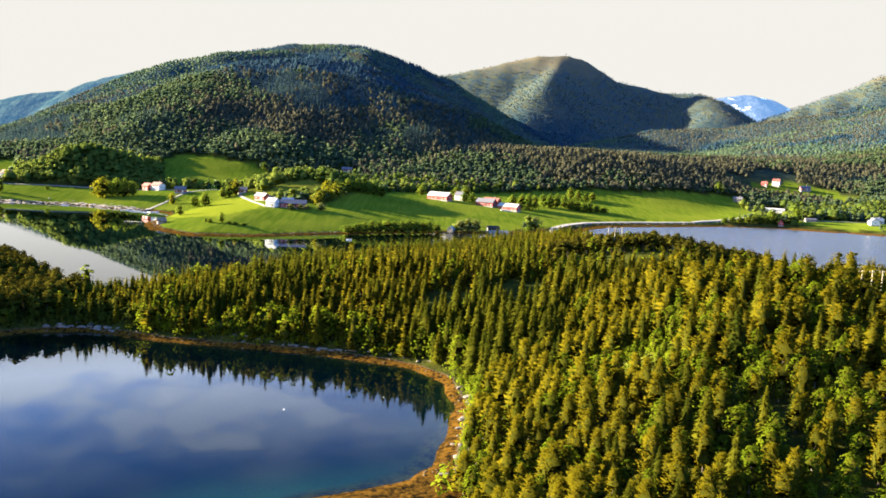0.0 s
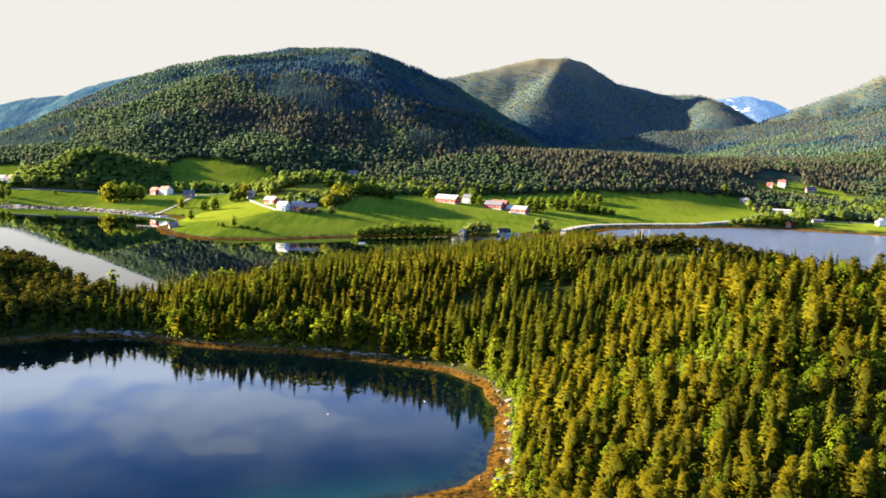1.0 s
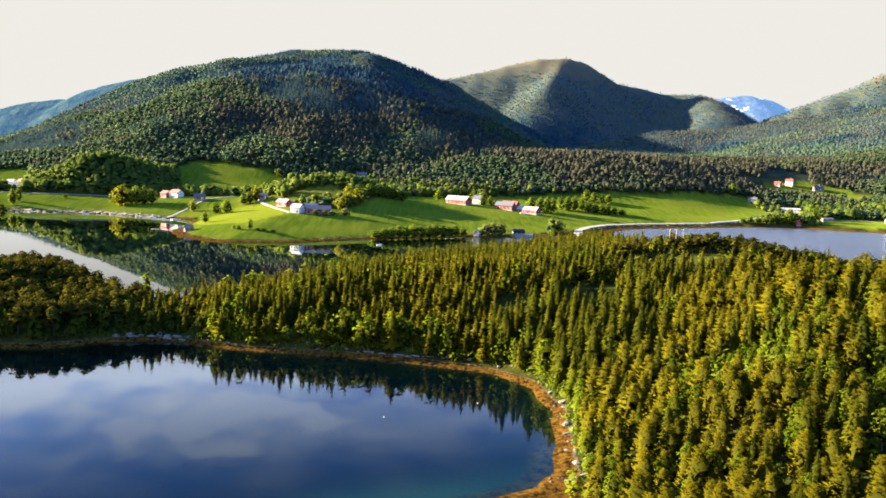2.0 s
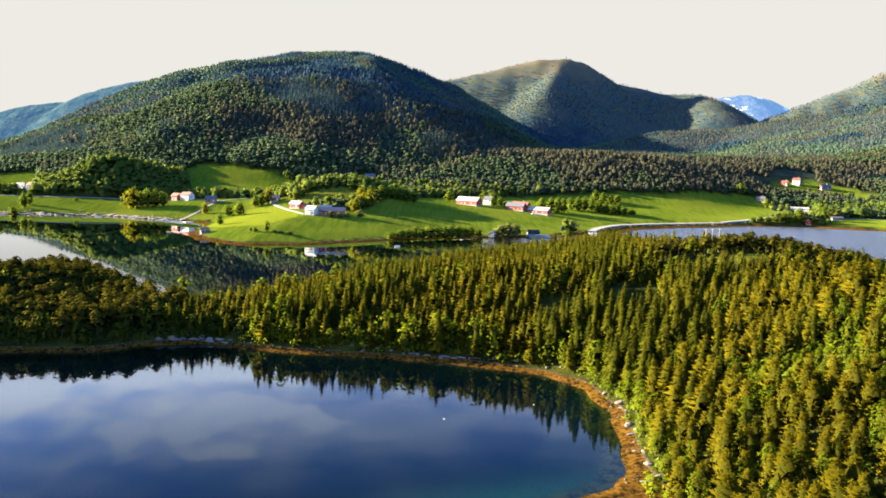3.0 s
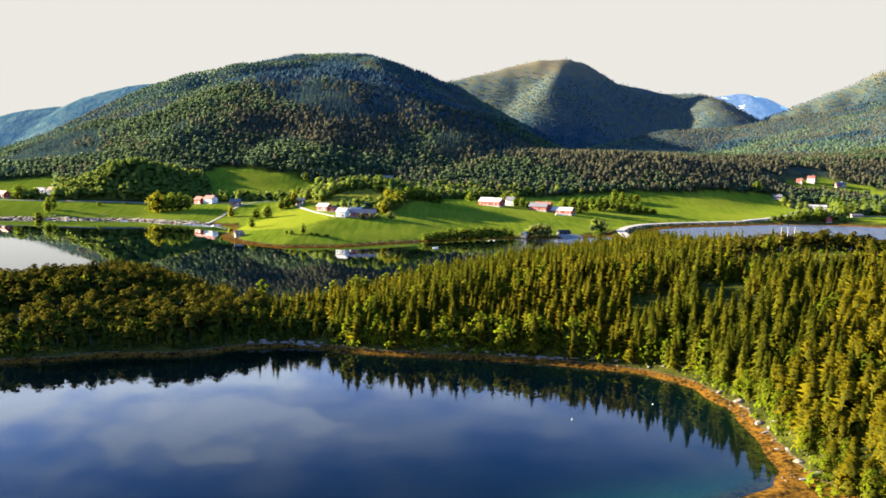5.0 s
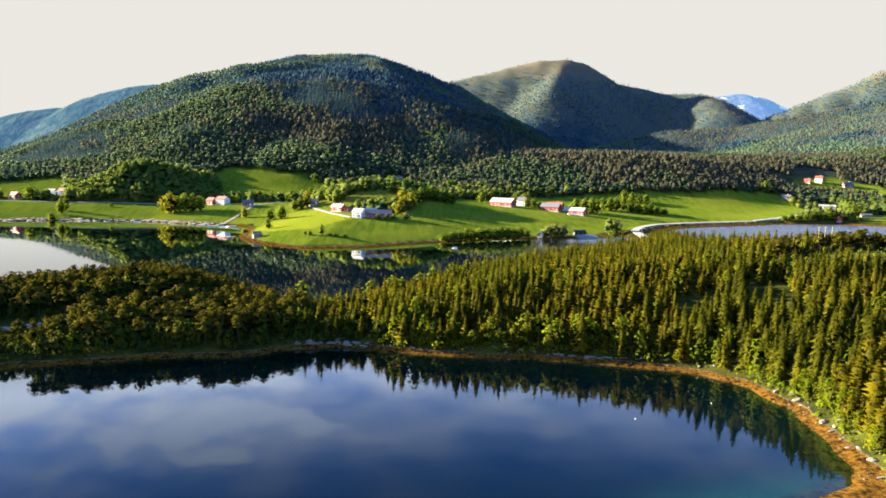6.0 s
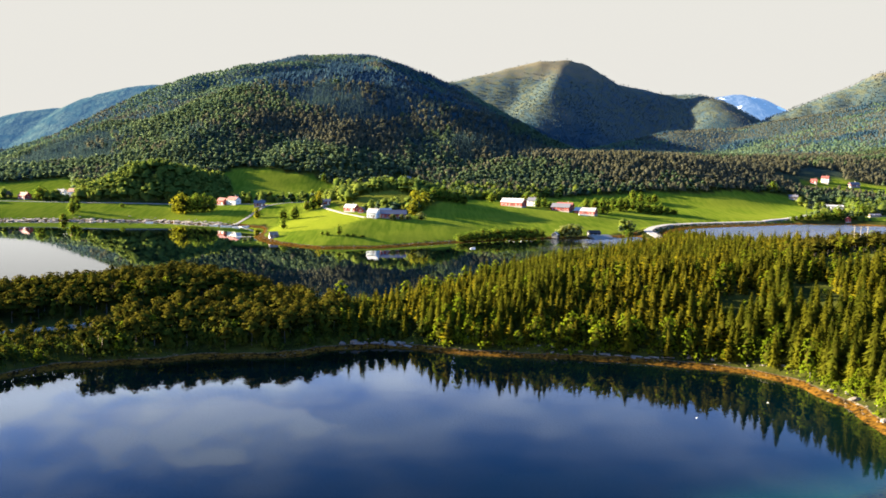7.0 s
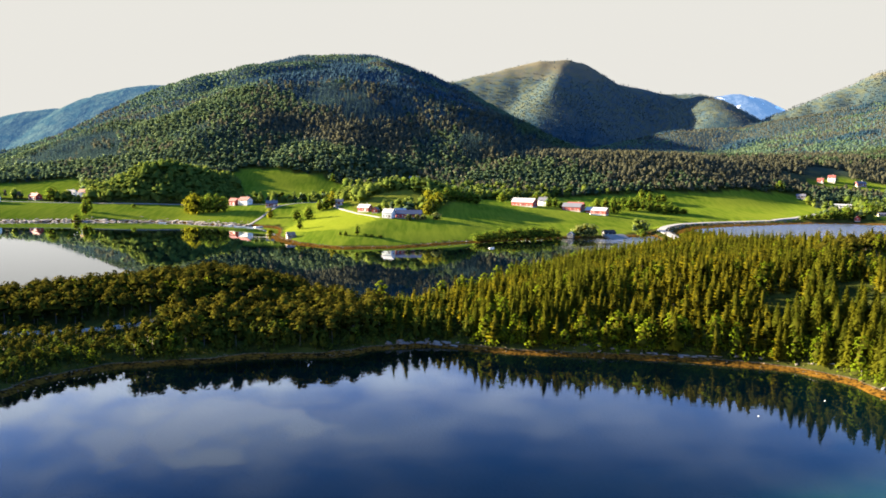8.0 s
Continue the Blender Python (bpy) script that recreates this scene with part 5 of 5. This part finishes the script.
farm_trees("field_tree", [(-210, 671, 10, 9), (-199, 665, 12, 10), (-196, 590, 8.5, 6), (-148, 532, 7.5, 4.5), (-194, 701, 10, 7.5), (-188, 701, 11.5, 8.5), (-207, 842, 9, 8), (-204, 912, 9.5, 6), (-189, 770, 14, 9), (-376, 746, 4.2, 4.8), (-407, 692, 7, 8), (-260, 764, 6, 7)], LEAFY, "green broadleaf tree standing alone in the meadow", "trees in the meadows")
farm_trees("bush", [(-156, 532, 3.6, 3.6), (-160, 536, 2.8, 2.6), (-142, 530, 2, 3.6), (-138, 530, 2, 4.7), (-132, 530, 2, 4.7), (-253, 763, 3.5, 4.6), (16, 592, 5.3, 5.3), (75, 609, 6.4, 8)], LEAFY, "low green bush in the meadow grass", "bushes in the meadows")
farm_trees("round_bush", [(-113, 600, 4.9, 6.4), (-106, 603, 4.9, 6.4), (-101, 606, 4.5, 5.4), (-91, 611, 6.3, 8.1)], PALE, "pale rounded bush in front of the red barn", "bushes by the barn")
farm_trees("shore_tree", [(-62, 552, 6, 10.6), (-56, 556, 6.9, 10.7), (-51, 558, 7.8, 9.6), (-46, 562, 8.7, 10.7), (-41, 565, 7.9, 9.7), (-35, 567, 9.7, 10.9), (-30, 570, 8.8, 10.9), (-24, 572, 8.8, 11), (-19, 575, 9.8, 11), (-14, 577, 8.8, 9.7), (-9, 580, 8.4, 11), (-4, 583, 8.9, 11), (2, 588, 6.3, 8.7)], LEAFY, "dark green broadleaf tree in the row along the shore", "trees along the shore")
farm_trees("shore_tree", [(20, 595, 9.2, 11.6), (26, 598, 10.2, 11.6), (32, 601, 9.3, 11.6), (84, 640, 10.1, 12.5)], PALE, "rounded light green willow beside the boathouses", "willows by the boathouses")
farm_trees("farm_tree", [(-18, 849, 10, 9), (-15, 812, 10.8, 9.6), (0, 856, 9, 9), (10, 867, 11.5, 9), (22, 815, 12, 11), (32, 818, 12, 11), (29, 783, 10, 8), (38, 793, 9.4, 8), (42, 782, 7, 7), (78, 778, 14, 11), (88, 782, 15, 11), (94, 773, 17, 11), (102, 787, 15, 10.5)], LEAFY, "broadleaf tree sheltering the red farm buildings", "trees round the farms")
farm_trees("thicket_tree", [(114, 808, 14, 11), (120, 804, 15, 11), (128, 810, 15, 11), (137, 817, 13, 11), (142, 805, 12, 11), (148, 801, 12, 11), (154, 795, 11, 11), (161, 798, 12, 9.7), (168, 799, 8.5, 9.8), (176, 802, 6, 9.8), (179, 877, 9.4, 9.4), (170, 870, 10.6, 9.3), (162, 874, 11.9, 9.3), (154, 879, 13.3, 9.3)], LEAFY, "leafy green tree in the thicket between the fields", "trees of the thicket")
farm_trees("garden_tree", [(-318, 726, 16, 11.5), (-311, 720, 19, 13), (-237, 693, 9.5, 7), (-183, 703, 15, 7.4), (-97, 640, 12, 11), (-93, 662, 13, 10), (-88, 671, 14, 10), (-96, 678, 13, 11)], GOLDEN, "yellow-green broadleaf tree glowing in the low sun", "golden trees")
farm_trees("garden_tree", [(-305, 725, 15, 11), (-299, 724, 17.5, 13), (-292, 724, 17, 12), (-286, 726, 14, 11), (-407, 710, 15, 7), (-409, 724, 13, 7), (-468, 779, 14.3, 14.3)], LEAFY, "green broadleaf tree beside the houses", "trees by the houses")
farm_trees("hillock_tree", [(-86, 690, 11, 10), (-79, 695, 12, 11), (-72, 700, 12, 11), (-65, 705, 11, 11), (-58, 711, 11.5, 11), (-51, 717, 10, 10), (-118, 722, 9, 9), (-108, 718, 10, 10), (-127, 726, 8, 8)], LEAFY, "rounded green tree along the top of the grassy hillock", "trees on the hillock")
farm_trees("hedge_bush", [(303, 798, 5, 9), (311, 799, 6.4, 9), (320, 800, 6.5, 9), (329, 802, 7.8, 9), (337, 803, 9, 9), (347, 802, 8, 10.5), (355, 804, 15, 12), (390, 829, 16, 12), (385, 812, 15, 11), (347, 943, 15, 10.6)], LEAFY, "bushy green tree in the strip along the bay road", "trees by the bay road")


# ---------------------------------------------------------------- roads
GRAVEL = plain("road_gravel", (0.095, 0.088, 0.08), 0.95, vary=0.35, scale=0.6)


def road(line, width, lift=0.3, mat=GRAVEL):
    """A strip of road laid over the ground, with sloping edges."""
    p = np.array(line, float)
    at = np.r_[0, np.cumsum(np.hypot(*np.diff(p, axis=0).T))]
    s = np.linspace(0, at[-1], max(8, int(at[-1] / 3)))
    x, y = np.interp(s, at, p[:, 0]), np.interp(s, at, p[:, 1])
    for _ in range(6):
        x[1:-1], y[1:-1] = (x[:-2] + 2 * x[1:-1] + x[2:]) / 4, (y[:-2] + 2 * y[1:-1] + y[2:]) / 4
    dx, dy = np.gradient(x), np.gradient(y)
    k = np.hypot(dx, dy)
    nx, ny = -dy / k, dx / k
    z = np.maximum(height(x, y), 0.6)
    for _ in range(4):
        z[1:-1] = (z[:-2] + 2 * z[1:-1] + z[2:]) / 4
    rows = [(-width / 2 - 0.9, -0.7), (-width / 2, lift), (width / 2, lift), (width / 2 + 0.9, -0.7)]
    v = np.stack([np.stack([x + nx * o, y + ny * o, z + h], 1) for o, h in rows], 1).reshape(-1, 3)
    f = [(4 * a + b, 4 * a + b + 1, 4 * a + b + 5, 4 * a + b + 4) for a in range(len(s) - 1) for b in range(3)]
    me = mesh_from("road", v, np.array(f)[:, ::-1], [mat])
    return tagged(new("road", me), "pale gravel road across the fields", "road", kind="structure")


for line in ROADS[:4]:
    road(line, 2.4)
PALE_GRAVEL = plain("pale_gravel", (0.14, 0.13, 0.122), 0.95, vary=0.35, scale=0.6)
road(ROADS[-1], 3.4, 0.2, PALE_GRAVEL)
road(CAUSEWAY, 6.5, 0.3, PALE_GRAVEL)
